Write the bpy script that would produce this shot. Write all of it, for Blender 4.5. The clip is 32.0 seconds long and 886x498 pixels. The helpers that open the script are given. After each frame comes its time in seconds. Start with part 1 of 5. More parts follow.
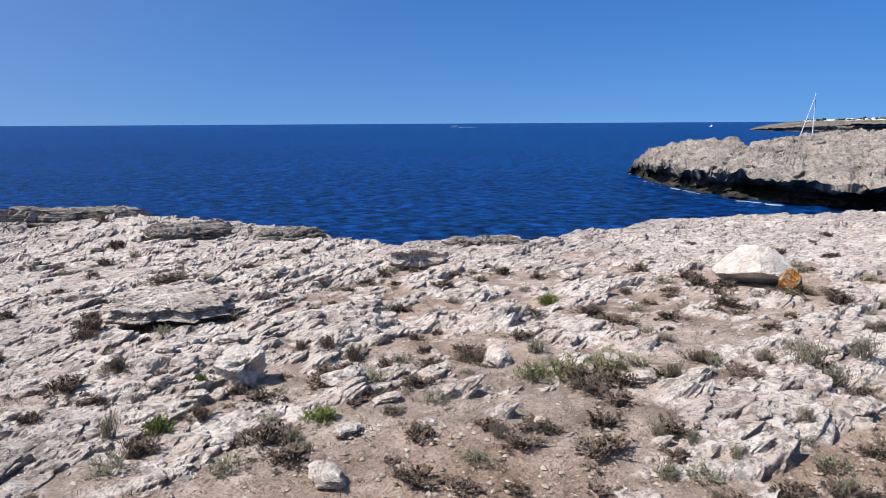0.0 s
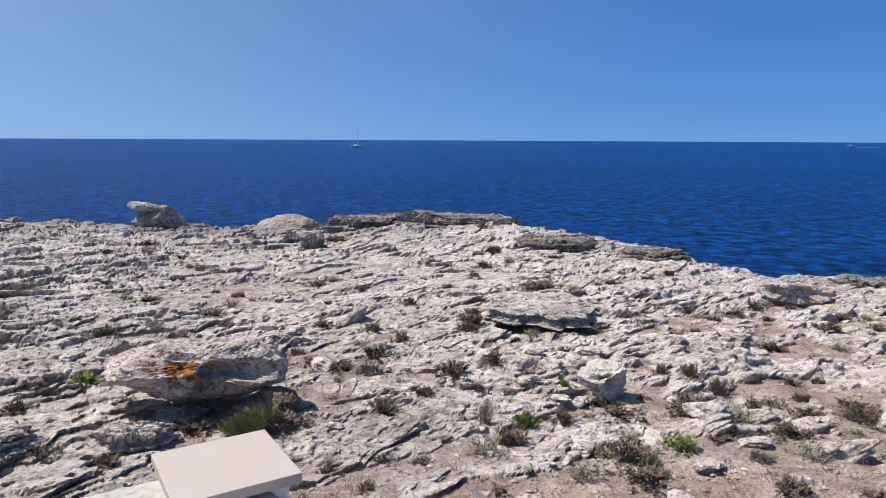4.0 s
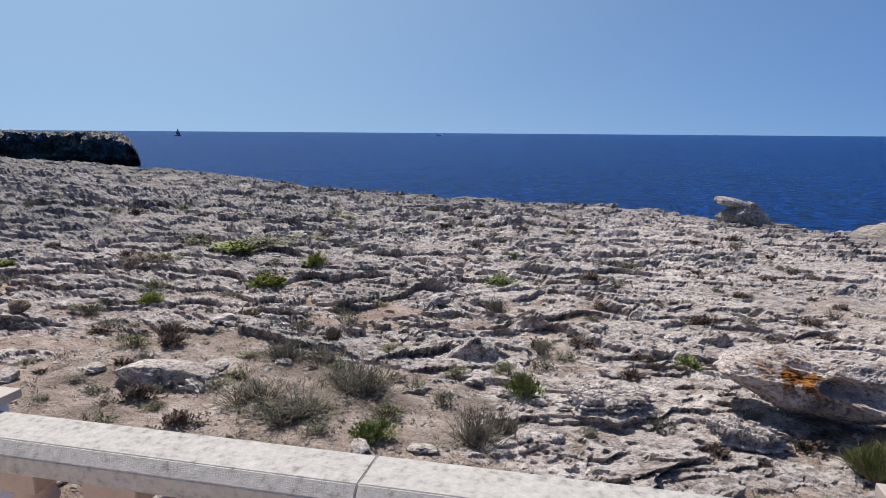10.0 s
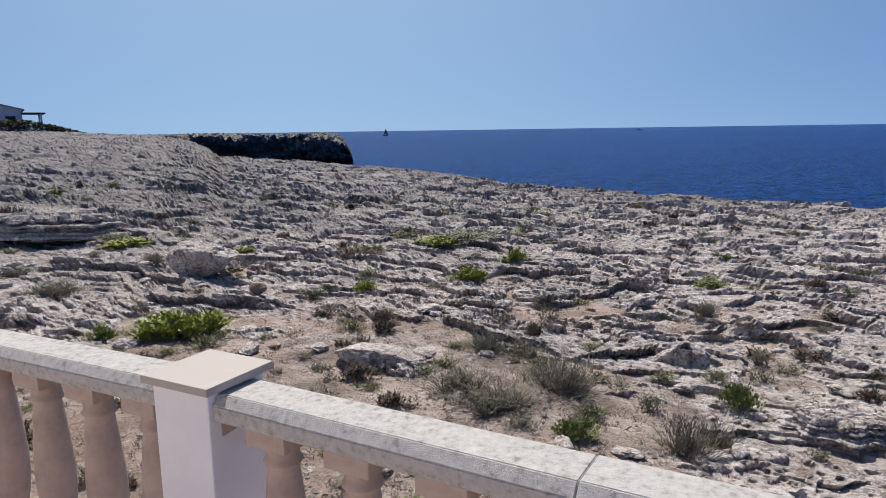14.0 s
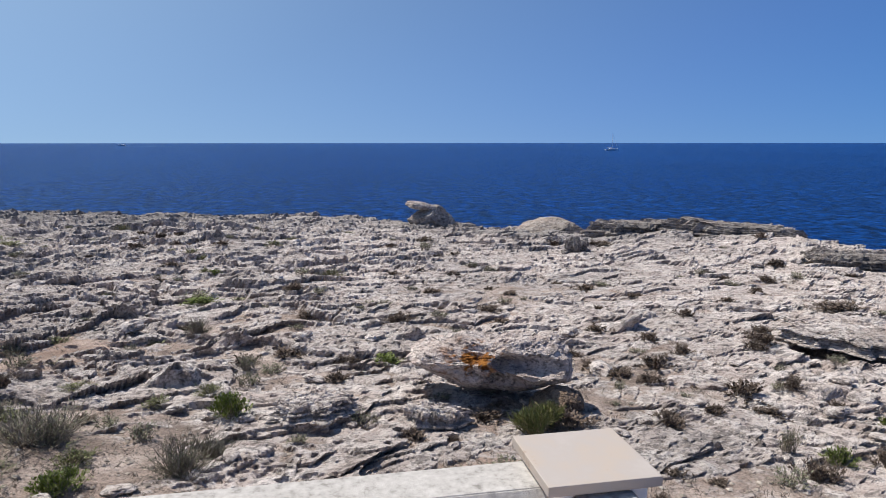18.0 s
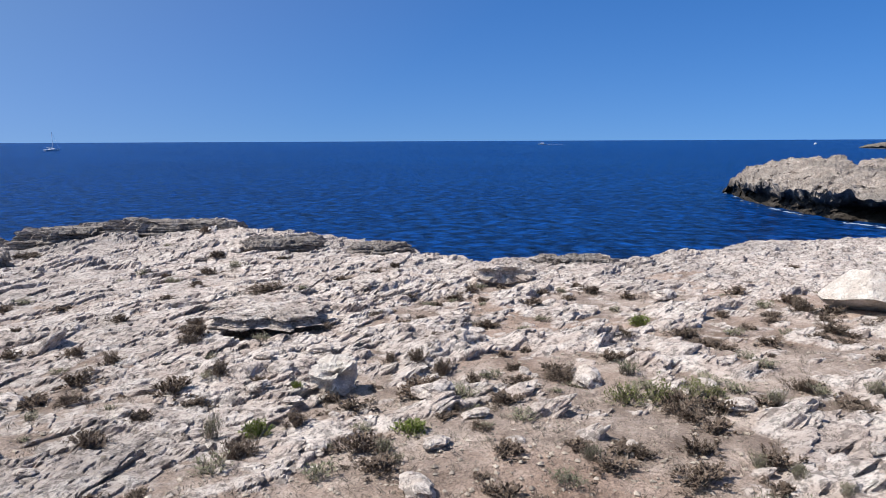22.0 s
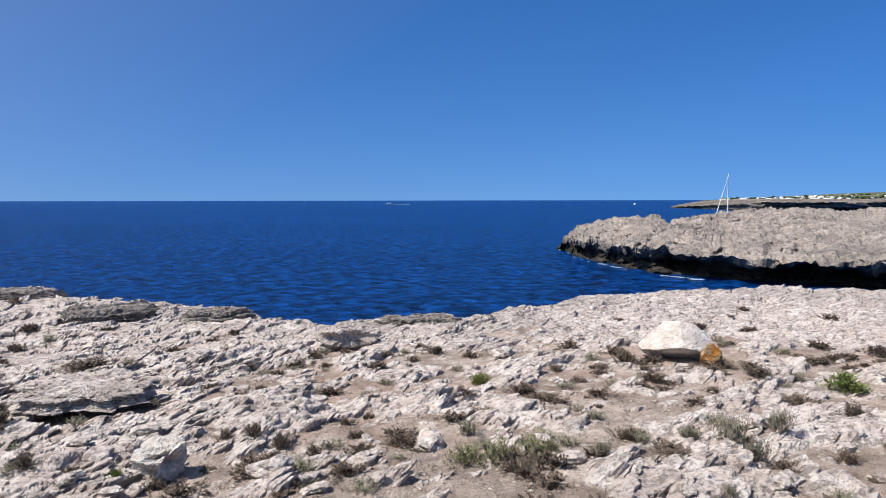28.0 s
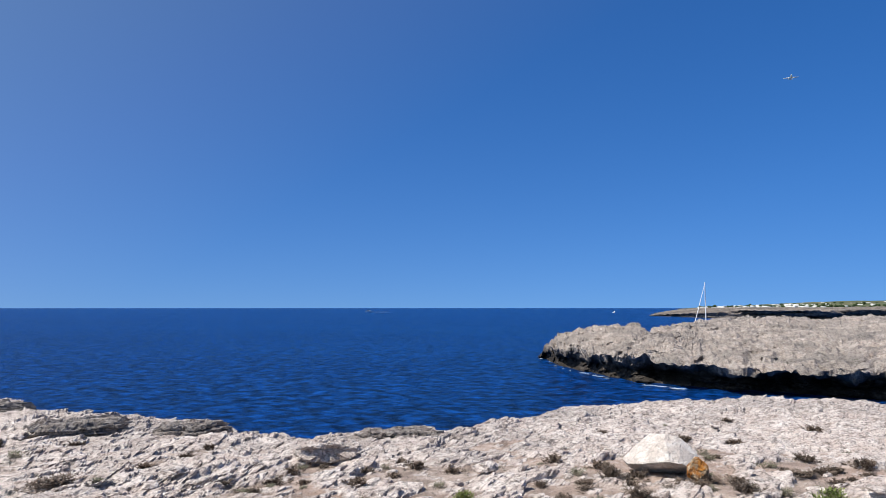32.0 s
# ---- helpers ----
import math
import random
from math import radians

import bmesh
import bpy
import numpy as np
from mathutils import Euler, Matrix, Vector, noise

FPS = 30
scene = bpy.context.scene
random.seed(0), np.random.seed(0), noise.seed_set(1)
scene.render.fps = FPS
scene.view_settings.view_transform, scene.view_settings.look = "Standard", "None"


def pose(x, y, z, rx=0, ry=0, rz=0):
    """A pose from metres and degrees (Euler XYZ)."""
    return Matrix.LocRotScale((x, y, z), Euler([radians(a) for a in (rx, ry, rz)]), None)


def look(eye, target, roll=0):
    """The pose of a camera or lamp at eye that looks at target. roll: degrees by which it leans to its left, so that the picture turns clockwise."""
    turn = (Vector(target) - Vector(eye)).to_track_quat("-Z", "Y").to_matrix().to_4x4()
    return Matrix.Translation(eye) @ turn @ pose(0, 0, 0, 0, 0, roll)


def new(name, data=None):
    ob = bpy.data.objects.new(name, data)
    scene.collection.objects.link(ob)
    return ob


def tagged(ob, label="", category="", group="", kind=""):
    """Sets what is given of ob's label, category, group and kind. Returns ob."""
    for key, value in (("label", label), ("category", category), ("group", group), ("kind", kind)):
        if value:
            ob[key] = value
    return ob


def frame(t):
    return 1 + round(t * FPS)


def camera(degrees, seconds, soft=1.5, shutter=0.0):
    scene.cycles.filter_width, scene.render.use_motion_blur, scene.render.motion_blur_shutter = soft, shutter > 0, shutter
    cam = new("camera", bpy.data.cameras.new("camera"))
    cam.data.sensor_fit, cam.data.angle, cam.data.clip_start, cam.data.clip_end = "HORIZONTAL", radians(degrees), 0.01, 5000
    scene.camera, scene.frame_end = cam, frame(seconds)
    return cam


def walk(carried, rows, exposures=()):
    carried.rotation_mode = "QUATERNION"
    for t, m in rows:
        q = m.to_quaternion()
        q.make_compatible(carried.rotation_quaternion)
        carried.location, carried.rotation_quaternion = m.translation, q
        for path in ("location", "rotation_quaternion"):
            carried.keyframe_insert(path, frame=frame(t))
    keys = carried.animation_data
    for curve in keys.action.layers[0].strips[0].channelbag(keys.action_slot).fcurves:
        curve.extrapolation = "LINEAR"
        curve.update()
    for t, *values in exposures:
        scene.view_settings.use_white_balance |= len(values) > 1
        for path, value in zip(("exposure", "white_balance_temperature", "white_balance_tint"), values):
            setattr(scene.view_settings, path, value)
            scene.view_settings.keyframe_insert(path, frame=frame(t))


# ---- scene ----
FOV = 65.69
ROWS = [  # seconds, x, y, z, heading, tilt below level, roll
    (0.0, 0.276, 0.218, 1.420, 53.49, 10.41, -0.32),
    (0.5, 0.241, 0.214, 1.420, 52.58, 10.24, 0.06),
    (1.0, 0.214, 0.221, 1.433, 49.82, 9.71, 0.57),
    (1.5, 0.207, 0.234, 1.424, 46.32, 9.38, 0.34),
    (2.0, 0.215, 0.245, 1.417, 42.30, 9.07, 0.23),
    (2.5, 0.227, 0.236, 1.421, 36.64, 8.80, 0.66),
    (3.0, 0.224, 0.210, 1.453, 32.05, 8.88, -0.00),
    (3.5, 0.181, 0.189, 1.457, 27.71, 9.03, 0.13),
    (4.0, 0.140, 0.213, 1.456, 24.10, 9.05, 0.28),
    (4.5, 0.136, 0.238, 1.464, 19.86, 9.21, 0.54),
    (6.5, 0.025, 0.254, 1.466, 5.29, 8.72, 0.40),
    (7.0, -0.017, 0.250, 1.468, 1.99, 8.77, -0.10),
    (7.5, -0.041, 0.252, 1.470, -1.62, 9.20, 0.30),
    (8.0, -0.089, 0.242, 1.467, -5.52, 9.41, 0.73),
    (8.5, -0.127, 0.261, 1.461, -8.97, 10.02, -0.85),
    (9.0, -0.156, 0.293, 1.453, -11.54, 9.91, -0.44),
    (9.5, -0.154, 0.317, 1.439, -16.96, 9.84, -0.07),
    (10.0, -0.185, 0.314, 1.432, -21.06, 9.64, 0.42),
    (10.5, -0.211, 0.316, 1.425, -25.06, 9.60, -0.17),
    (11.0, -0.242, 0.329, 1.414, -29.51, 9.37, 0.01),
    (11.5, -0.271, 0.326, 1.409, -34.22, 9.46, -0.21),
    (12.0, -0.286, 0.321, 1.409, -37.92, 9.36, -0.57),
    (12.5, -0.281, 0.300, 1.415, -40.81, 9.39, -0.51),
    (13.0, -0.268, 0.288, 1.421, -42.28, 9.64, -0.64),
    (13.5, -0.251, 0.295, 1.424, -40.60, 9.81, -0.70),
    (15.5, -0.189, 0.193, 1.467, -23.85, 9.74, -1.29),
    (16.0, -0.166, 0.193, 1.475, -18.80, 9.88, -1.20),
    (16.5, -0.142, 0.206, 1.472, -14.68, 9.65, -0.71),
    (17.0, -0.134, 0.213, 1.472, -9.16, 9.26, -0.49),
    (17.5, -0.103, 0.213, 1.474, -3.21, 9.03, -0.43),
    (18.0, -0.107, 0.224, 1.466, 3.35, 8.83, -0.02),
    (18.5, -0.056, 0.218, 1.471, 6.85, 8.86, 0.25),
    (19.0, 0.030, 0.195, 1.457, 9.89, 9.05, 0.85),
    (19.5, 0.067, 0.234, 1.464, 16.84, 9.26, 0.08),
    (20.0, 0.102, 0.253, 1.457, 23.97, 9.03, 0.51),
    (20.5, 0.160, 0.264, 1.431, 29.96, 8.67, 0.63),
    (21.0, 0.168, 0.253, 1.438, 35.75, 8.61, 0.76),
    (21.5, 0.203, 0.245, 1.428, 40.99, 8.61, 0.12),
    (22.0, 0.234, 0.235, 1.421, 46.35, 8.99, -0.25),
    (22.5, 0.248, 0.233, 1.414, 50.76, 9.16, -0.53),
    (23.0, 0.244, 0.227, 1.419, 55.76, 9.30, -0.93),
    (23.5, 0.258, 0.199, 1.421, 56.99, 8.90, -0.48),
    (24.0, 0.260, 0.184, 1.424, 57.29, 8.58, -0.54),
    (24.5, 0.261, 0.180, 1.423, 57.08, 8.56, -0.47),
    (26.5, 0.269, 0.187, 1.430, 57.79, 8.41, -0.15),
    (27.0, 0.273, 0.188, 1.440, 57.98, 6.95, -0.11),
    (27.5, 0.274, 0.187, 1.448, 58.63, 5.51, 0.08),
    (28.0, 0.265, 0.179, 1.462, 59.00, 4.10, -0.09),
    (28.5, 0.259, 0.174, 1.474, 59.09, 2.50, -0.51),
    (29.0, 0.252, 0.171, 1.477, 59.29, 1.02, -0.14),
    (29.5, 0.242, 0.166, 1.479, 59.76, -0.08, 0.07),
    (30.0, 0.244, 0.168, 1.488, 59.90, -1.06, -0.46),
    (30.5, 0.232, 0.174, 1.489, 60.01, -2.22, -0.25),
    (31.0, 0.213, 0.169, 1.492, 60.26, -3.27, 0.18),
    (31.5, 0.202, 0.168, 1.496, 60.42, -4.24, 0.08),
    (32.0, 0.195, 0.161, 1.496, 60.63, -4.87, 0.00),
]
cam = camera(FOV, 32.0, soft=0.6)
walk(cam, [(t, pose(x, y, z, 90 - p, 0, -h) @ pose(0, 0, 0, 0, 0, r)) for t, x, y, z, h, p, r in ROWS],
     exposures=[(0, 0.28), (3, 0.28), (8, 0.10), (13.5, 0.06), (18, 0.12), (22, 0.28), (32, 0.27)])

# ---- world, sun ----
SUN_BEARING, SUN_HEIGHT = -50, 58
world = bpy.data.worlds.new("sky")
scene.world = world
world.use_nodes = True
wn = world.node_tree.nodes
sky = wn.new("ShaderNodeTexSky")
sky.sky_type = "NISHITA"
sky.sun_disc = False
sky.sun_elevation = radians(SUN_HEIGHT)
sky.sun_rotation = radians(SUN_BEARING)
sky.altitude = 10
sky.air_density, sky.dust_density, sky.ozone_density = 1.0, 2.0, 3.0
air = wn.new("ShaderNodeTexCoord")
lift = wn.new("ShaderNodeVectorMath")
lift.operation = "ADD"
lift.inputs[1].default_value = (0, 0, 0.17)
tone = wn.new("ShaderNodeHueSaturation")
# haze: the sky pales towards the sun
towards = wn.new("ShaderNodeVectorMath")
towards.operation = "DOT_PRODUCT"
towards.inputs[1].default_value = (math.sin(radians(SUN_BEARING)) * math.cos(radians(SUN_HEIGHT)), math.cos(radians(SUN_BEARING)) * math.cos(radians(SUN_HEIGHT)), math.sin(radians(SUN_HEIGHT)))
pale, glare = wn.new("ShaderNodeMapRange"), wn.new("ShaderNodeMapRange")
for node, a, b, c, d in ((pale, 0.05, 0.75, 1.38, 1.0), (glare, -0.25, 0.5, 1.19, 0.87)):
    for k, v in enumerate((a, b, c, d)):
        node.inputs[k + 1].default_value = v
tint = wn.new("ShaderNodeMix")
tint.data_type, tint.blend_type = "RGBA", "MULTIPLY"
tint.inputs[0].default_value = 1.0
near_sun = wn.new("ShaderNodeMapRange")
for k, v in enumerate((0.25, 0.65, 0, 1)):
    near_sun.inputs[k + 1].default_value = v
hues = wn.new("ShaderNodeMix")
hues.data_type = "RGBA"
hues.inputs[6].default_value, hues.inputs[7].default_value = (0.87, 0.97, 1.20, 1), (0.86, 1.05, 1.12, 1)
wl = world.node_tree.links
wl.new(air.outputs["Generated"], lift.inputs[0])
wl.new(air.outputs["Generated"], towards.inputs[0])
wl.new(towards.outputs["Value"], pale.inputs[0])
wl.new(towards.outputs["Value"], near_sun.inputs[0])
wl.new(near_sun.outputs[0], hues.inputs[0])
wl.new(hues.outputs[2], tint.inputs[7])
wl.new(towards.outputs["Value"], glare.inputs[0])
wl.new(pale.outputs[0], tone.inputs["Saturation"])
wl.new(glare.outputs[0], tone.inputs["Value"])
wl.new(lift.outputs[0], sky.inputs[0])
wl.new(sky.outputs[0], tone.inputs["Color"])
wl.new(tone.outputs[0], tint.inputs[6])
wl.new(tint.outputs[2], wn["Background"].inputs[0])
wn["Background"].inputs[1].default_value = 0.096
sun = new("sun", bpy.data.lights.new("sun", "SUN"))
sun.data.energy, sun.data.angle, sun.data.color = 5.0, radians(0.55), (1.0, 0.935, 0.85)
sun.matrix_world = look((0, 0, 0), (-math.sin(radians(SUN_BEARING)) * math.cos(radians(SUN_HEIGHT)),
                                    -math.cos(radians(SUN_BEARING)) * math.cos(radians(SUN_HEIGHT)), -math.sin(radians(SUN_HEIGHT))))


SEA = -3.35


# ---- node materials ----
def material(name, rough=0.8, metal=0.0, spec=0.3):
    m = bpy.data.materials.new(name)
    m.use_nodes = True
    b = m.node_tree.nodes["Principled BSDF"]
    b.inputs["Roughness"].default_value, b.inputs["Metallic"].default_value = rough, metal
    b.inputs["Specular IOR Level"].default_value = spec
    return m, m.node_tree.nodes, m.node_tree.links, b


def noise_tex(n, l, scale, detail=4.0, rough=0.6, coords="Object", stretch=None, distortion=0.0):
    c = n.new("ShaderNodeTexCoord")
    out = c.outputs[coords]
    if stretch:
        mp = n.new("ShaderNodeMapping")
        mp.inputs["Scale"].default_value = stretch
        l.new(out, mp.inputs[0])
        out = mp.outputs[0]
    t = n.new("ShaderNodeTexNoise")
    t.inputs["Scale"].default_value, t.inputs["Detail"].default_value = scale, detail
    t.inputs["Roughness"].default_value, t.inputs["Distortion"].default_value = rough, distortion
    l.new(out, t.inputs["Vector"])
    return t.outputs[0]


def cells(n, l, scale, coords="Object", feature="F1"):
    c = n.new("ShaderNodeTexCoord")
    t = n.new("ShaderNodeTexVoronoi")
    t.feature = feature
    t.inputs["Scale"].default_value = scale
    l.new(c.outputs[coords], t.inputs["Vector"])
    return t.outputs[0]


def ramp(n, l, src, stops):
    r = n.new("ShaderNodeValToRGB")
    e = r.color_ramp.elements
    while len(e) < len(stops):
        e.new(0.5)
    for el, (p, c) in zip(e, stops):
        el.position = p
        el.color = (*c, 1) if len(c) == 3 else c
    l.new(src, r.inputs[0])
    return r.outputs[0]


def blend(n, l, fac, a, b, mode="MIX"):
    m = n.new("ShaderNodeMix")
    m.data_type, m.blend_type = "RGBA", mode
    for sock, v in ((m.inputs[0], fac), (m.inputs[6], a), (m.inputs[7], b)):
        if isinstance(v, (int, float)):
            sock.default_value = v
        elif isinstance(v, tuple):
            sock.default_value = (*v, 1)
        else:
            l.new(v, sock)
    return m.outputs[2]


def bump(n, l, bsdf, src, strength, dist):
    b = n.new("ShaderNodeBump")
    b.inputs["Strength"].default_value, b.inputs["Distance"].default_value = strength, dist
    l.new(src, b.inputs["Height"])
    old = bsdf.inputs["Normal"].links
    if old:
        l.new(old[0].from_socket, b.inputs["Normal"])
    l.new(b.outputs[0], bsdf.inputs["Normal"])


def grey(v):
    return (v, v, v)


def limestone(name, light, dark, lichen=0.5, scale=1.0, soil=False, orange=False, worn=1.0, tide_shade=False):
    """Weathered karst limestone: pale faces, grey crust, pin-hole shade put into the colour, and soil where the mesh
    says so.
    """
    m, n, l, b = material(name, 0.93, 0, 0.15)
    big = ramp(n, l, noise_tex(n, l, 0.6 * scale, 5, 0.65), [(0.38, grey(0)), (0.64, grey(1))])
    mid = ramp(n, l, noise_tex(n, l, 4.2 * scale, 8, 0.75, distortion=0.6), [(0.42, grey(0)), (0.56, grey(1))])
    fine = noise_tex(n, l, 30 * scale, 7, 0.8)
    tan = tuple(0.72 * a + 0.06 * d for a, d in zip(light, dark))
    tan = (tan[0] * 1.01, tan[1] * 0.94, tan[2] * 0.91)
    col = blend(n, l, mid, light, tan)
    if soil:
        cr = n.new("ShaderNodeAttribute")
        cr.attribute_name = "crust"
        fac = blend(n, l, 1.0, blend(n, l, 0.5, cr.outputs["Color"], big), blend(n, l, 0.35, cr.outputs["Color"], mid), "SCREEN")
        col = blend(n, l, blend(n, l, 1.0, cr.outputs["Color"], fac, "MULTIPLY"), col, dark)
    else:
        col = blend(n, l, blend(n, l, 1.0, big, grey(lichen), "MULTIPLY"), col, dark)
    # brownish blotches; lichen and the tiny shadows of pits and pin-holes darken the colour
    blot = ramp(n, l, noise_tex(n, l, 5.5 * scale, 7, 0.75, distortion=0.4), [(0.52, grey(1)), (0.60, (0.60, 0.53, 0.48))])
    col = blend(n, l, 0.3 * worn, col, blot, "MULTIPLY")
    lichen_shade = ramp(n, l, noise_tex(n, l, 13 * scale, 8, 0.8, distortion=0.3), [(0.51, grey(1)), (0.55, grey(0.18))])
    col = blend(n, l, 0.62 * worn, col, lichen_shade, "MULTIPLY")
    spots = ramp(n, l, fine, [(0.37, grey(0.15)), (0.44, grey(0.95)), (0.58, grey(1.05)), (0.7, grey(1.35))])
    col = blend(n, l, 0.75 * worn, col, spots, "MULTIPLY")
    pit_shade = ramp(n, l, cells(n, l, 19 * scale), [(0.0, grey(0.30)), (0.16, grey(0.5)), (0.24, grey(1))])
    col = blend(n, l, 0.5 * worn, col, pit_shade, "MULTIPLY")
    if orange:
        pat = ramp(n, l, noise_tex(n, l, orange[0], 6, 0.7, distortion=0.3), [(orange[1], grey(0)), (orange[1] + 0.06, grey(1))])
        g = n.new("ShaderNodeTexCoord")
        sep = n.new("ShaderNodeVectorMath")
        sep.operation = "DISTANCE"
        l.new(g.outputs["Object"], sep.inputs[0])
        sep.inputs[1].default_value = orange[2]
        near = ramp(n, l, sep.outputs["Value"], [(orange[3] * 0.6, grey(1)), (orange[3], grey(0))])
        k = blend(n, l, 1.0, pat, near, "MULTIPLY")
        col = blend(n, l, k, col, ramp(n, l, noise_tex(n, l, 24, 6, 0.75), [(0.35, (0.10, 0.045, 0.02)), (0.52, (0.33, 0.13, 0.03)), (0.68, (0.58, 0.27, 0.06))]))
    if soil:
        a = n.new("ShaderNodeAttribute")
        a.attribute_name = "soil"
        dirt = ramp(n, l, noise_tex(n, l, 2.2, 7, 0.72), [(0.36, (0.23, 0.178, 0.148)), (0.5, (0.38, 0.305, 0.262)), (0.64, (0.58, 0.485, 0.43))])
        red = ramp(n, l, noise_tex(n, l, 0.45, 3, 0.6), [(0.46, grey(0)), (0.60, grey(1))])
        dirt = blend(n, l, blend(n, l, 1.0, red, grey(0.26), "MULTIPLY"), dirt, (0.42, 0.25, 0.175))
        grit = ramp(n, l, noise_tex(n, l, 75, 5, 0.8), [(0.35, grey(0.45)), (0.5, grey(1.0)), (0.62, grey(1.15)), (0.72, grey(1.9))])
        dirt = blend(n, l, 0.85, dirt, grit, "MULTIPLY")
        col = blend(n, l, a.outputs["Fac"], col, dirt)
    # dark waterline algae, raised to also paint the shade under the cliff lip
    if tide_shade:
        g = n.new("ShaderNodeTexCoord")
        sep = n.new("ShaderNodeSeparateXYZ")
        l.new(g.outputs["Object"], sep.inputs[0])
        wet_shade = n.new("ShaderNodeMapRange")
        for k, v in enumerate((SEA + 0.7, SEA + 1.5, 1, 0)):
            wet_shade.inputs[k + 1].default_value = v
        l.new(sep.outputs["Z"], wet_shade.inputs[0])
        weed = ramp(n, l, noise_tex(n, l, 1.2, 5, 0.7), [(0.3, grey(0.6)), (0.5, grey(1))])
        col = blend(n, l, blend(n, l, 1.0, wet_shade.outputs[0], weed, "MULTIPLY"), col, (0.035, 0.03, 0.026))
    l.new(col, b.inputs["Base Color"])
    bump(n, l, b, cells(n, l, 34 * scale), 0.5, 0.03 / scale)
    bump(n, l, b, fine, 0.7, 0.04 / scale)
    bump(n, l, b, noise_tex(n, l, 9 * scale, 6, 0.7), 0.6, 0.06 / scale)
    return m


def mottled(name, stops, scale=8.0, rough=0.8, spec=0.3, relief=0.3, depth=0.01, vary=0.0, detail=5.0):
    m, n, l, b = material(name, rough, 0, spec)
    src = noise_tex(n, l, scale, detail, 0.65)
    col = ramp(n, l, src, stops)
    if vary:
        o = n.new("ShaderNodeObjectInfo")
        k = ramp(n, l, o.outputs["Random"], [(0, grey(1 - vary)), (1, grey(1 + vary))])
        col = blend(n, l, 1.0, col, k, "MULTIPLY")
        isl = n.new("ShaderNodeNewGeometry")
        k = ramp(n, l, isl.outputs["Random Per Island"], [(0, grey(0.7)), (1, grey(1.25))])
        col = blend(n, l, 1.0, col, k, "MULTIPLY")
    l.new(col, b.inputs["Base Color"])
    if relief:
        bump(n, l, b, noise_tex(n, l, scale * 5, 5, 0.7), relief, depth)
    return m


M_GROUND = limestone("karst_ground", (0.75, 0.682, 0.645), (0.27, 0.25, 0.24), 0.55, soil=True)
M_ROCK = limestone("pale_limestone", (0.76, 0.69, 0.645), (0.30, 0.28, 0.26), 0.5, 1.6)
M_GREYROCK = limestone("grey_limestone", (0.56, 0.505, 0.45), (0.24, 0.22, 0.20), 0.7, 1.2)
M_OUTCROP = limestone("grey_outcrop", (0.42, 0.385, 0.36), (0.17, 0.16, 0.15), 0.7, 1.2)
M_LICHEN_ROCK = limestone("lichen_limestone", (0.80, 0.71, 0.66), (0.30, 0.265, 0.25), 0.6, 1.8, orange=(6.5, 0.50, (-0.12, -0.28, 0.34), 0.27))
M_SMOOTH_ROCK = limestone("broken_white_limestone", (0.80, 0.755, 0.71), (0.62, 0.585, 0.545), 0.3, 1.5, worn=0.35)
M_ORANGE_ROCK = limestone("orange_limestone", (0.52, 0.40, 0.27), (0.30, 0.20, 0.11), 0.5, 2.0, orange=(9, 0.44, (0, 0, 0.1), 0.5))
M_BROWN_ROCK = limestone("rust_brown_stone", (0.34, 0.25, 0.18), (0.16, 0.12, 0.09), 0.6, 2.0)
M_CLIFF = limestone("sea_cliff", (0.50, 0.45, 0.41), (0.19, 0.175, 0.165), 0.8, 0.6, tide_shade=True)
M_FARCLIFF = limestone("far_cliff", (0.36, 0.32, 0.285), (0.12, 0.108, 0.095), 0.85, 0.06)
M_DARKCLIFF = limestone("dark_sea_cliff", (0.46, 0.41, 0.35), (0.19, 0.175, 0.155), 0.7, 0.3, tide_shade=True)
M_TWIG = mottled("dry_twig", [(0.3, (0.16, 0.135, 0.11)), (0.7, (0.36, 0.31, 0.26))], 20, 0.9, 0.1, 0, vary=0.25)
M_DRYLEAF = mottled("grey_leaf", [(0.3, (0.085, 0.062, 0.05)), (0.7, (0.18, 0.138, 0.108))], 14, 0.85, 0.1, 0, vary=0.25)
M_GREYGREEN = mottled("grey_green_leaf", [(0.3, (0.12, 0.122, 0.08)), (0.7, (0.25, 0.248, 0.17))], 14, 0.85, 0.1, 0, vary=0.2)
M_LEAF = mottled("green_leaf", [(0.3, (0.10, 0.14, 0.03)), (0.7, (0.24, 0.29, 0.06))], 9, 0.6, 0.3, 0, vary=0.15)
M_YELLOWLEAF = mottled("yellow_green_leaf", [(0.3, (0.15, 0.19, 0.024)), (0.7, (0.38, 0.41, 0.06))], 9, 0.6, 0.3, 0, vary=0.15)
M_OLIVE = mottled("olive_blade", [(0.3, (0.085, 0.095, 0.03)), (0.7, (0.20, 0.21, 0.075))], 9, 0.6, 0.3, 0, vary=0.15)
M_STRAW = mottled("straw", [(0.3, (0.28, 0.21, 0.12)), (0.7, (0.44, 0.35, 0.22))], 12, 0.9, 0.1, 0, vary=0.2)
M_PLASTER = mottled("white_plaster", [(0.3, (0.72, 0.70, 0.72)), (0.6, (0.80, 0.79, 0.80)), (0.8, (0.83, 0.82, 0.82))], 3, 0.85, 0.2, 0.12, 0.004)
M_CONCRETE = mottled("cast_stone", [(0.3, (0.35, 0.265, 0.225)), (0.52, (0.46, 0.355, 0.30)), (0.75, (0.53, 0.425, 0.365))], 9, 0.9, 0.15, 0.35, 0.004)
M_RAIL = mottled("weathered_cast_stone", [(0.28, (0.24, 0.225, 0.205)), (0.45, (0.45, 0.425, 0.40)), (0.7, (0.58, 0.555, 0.525))], 48, 0.93, 0.15, 0.6, 0.006, detail=8)
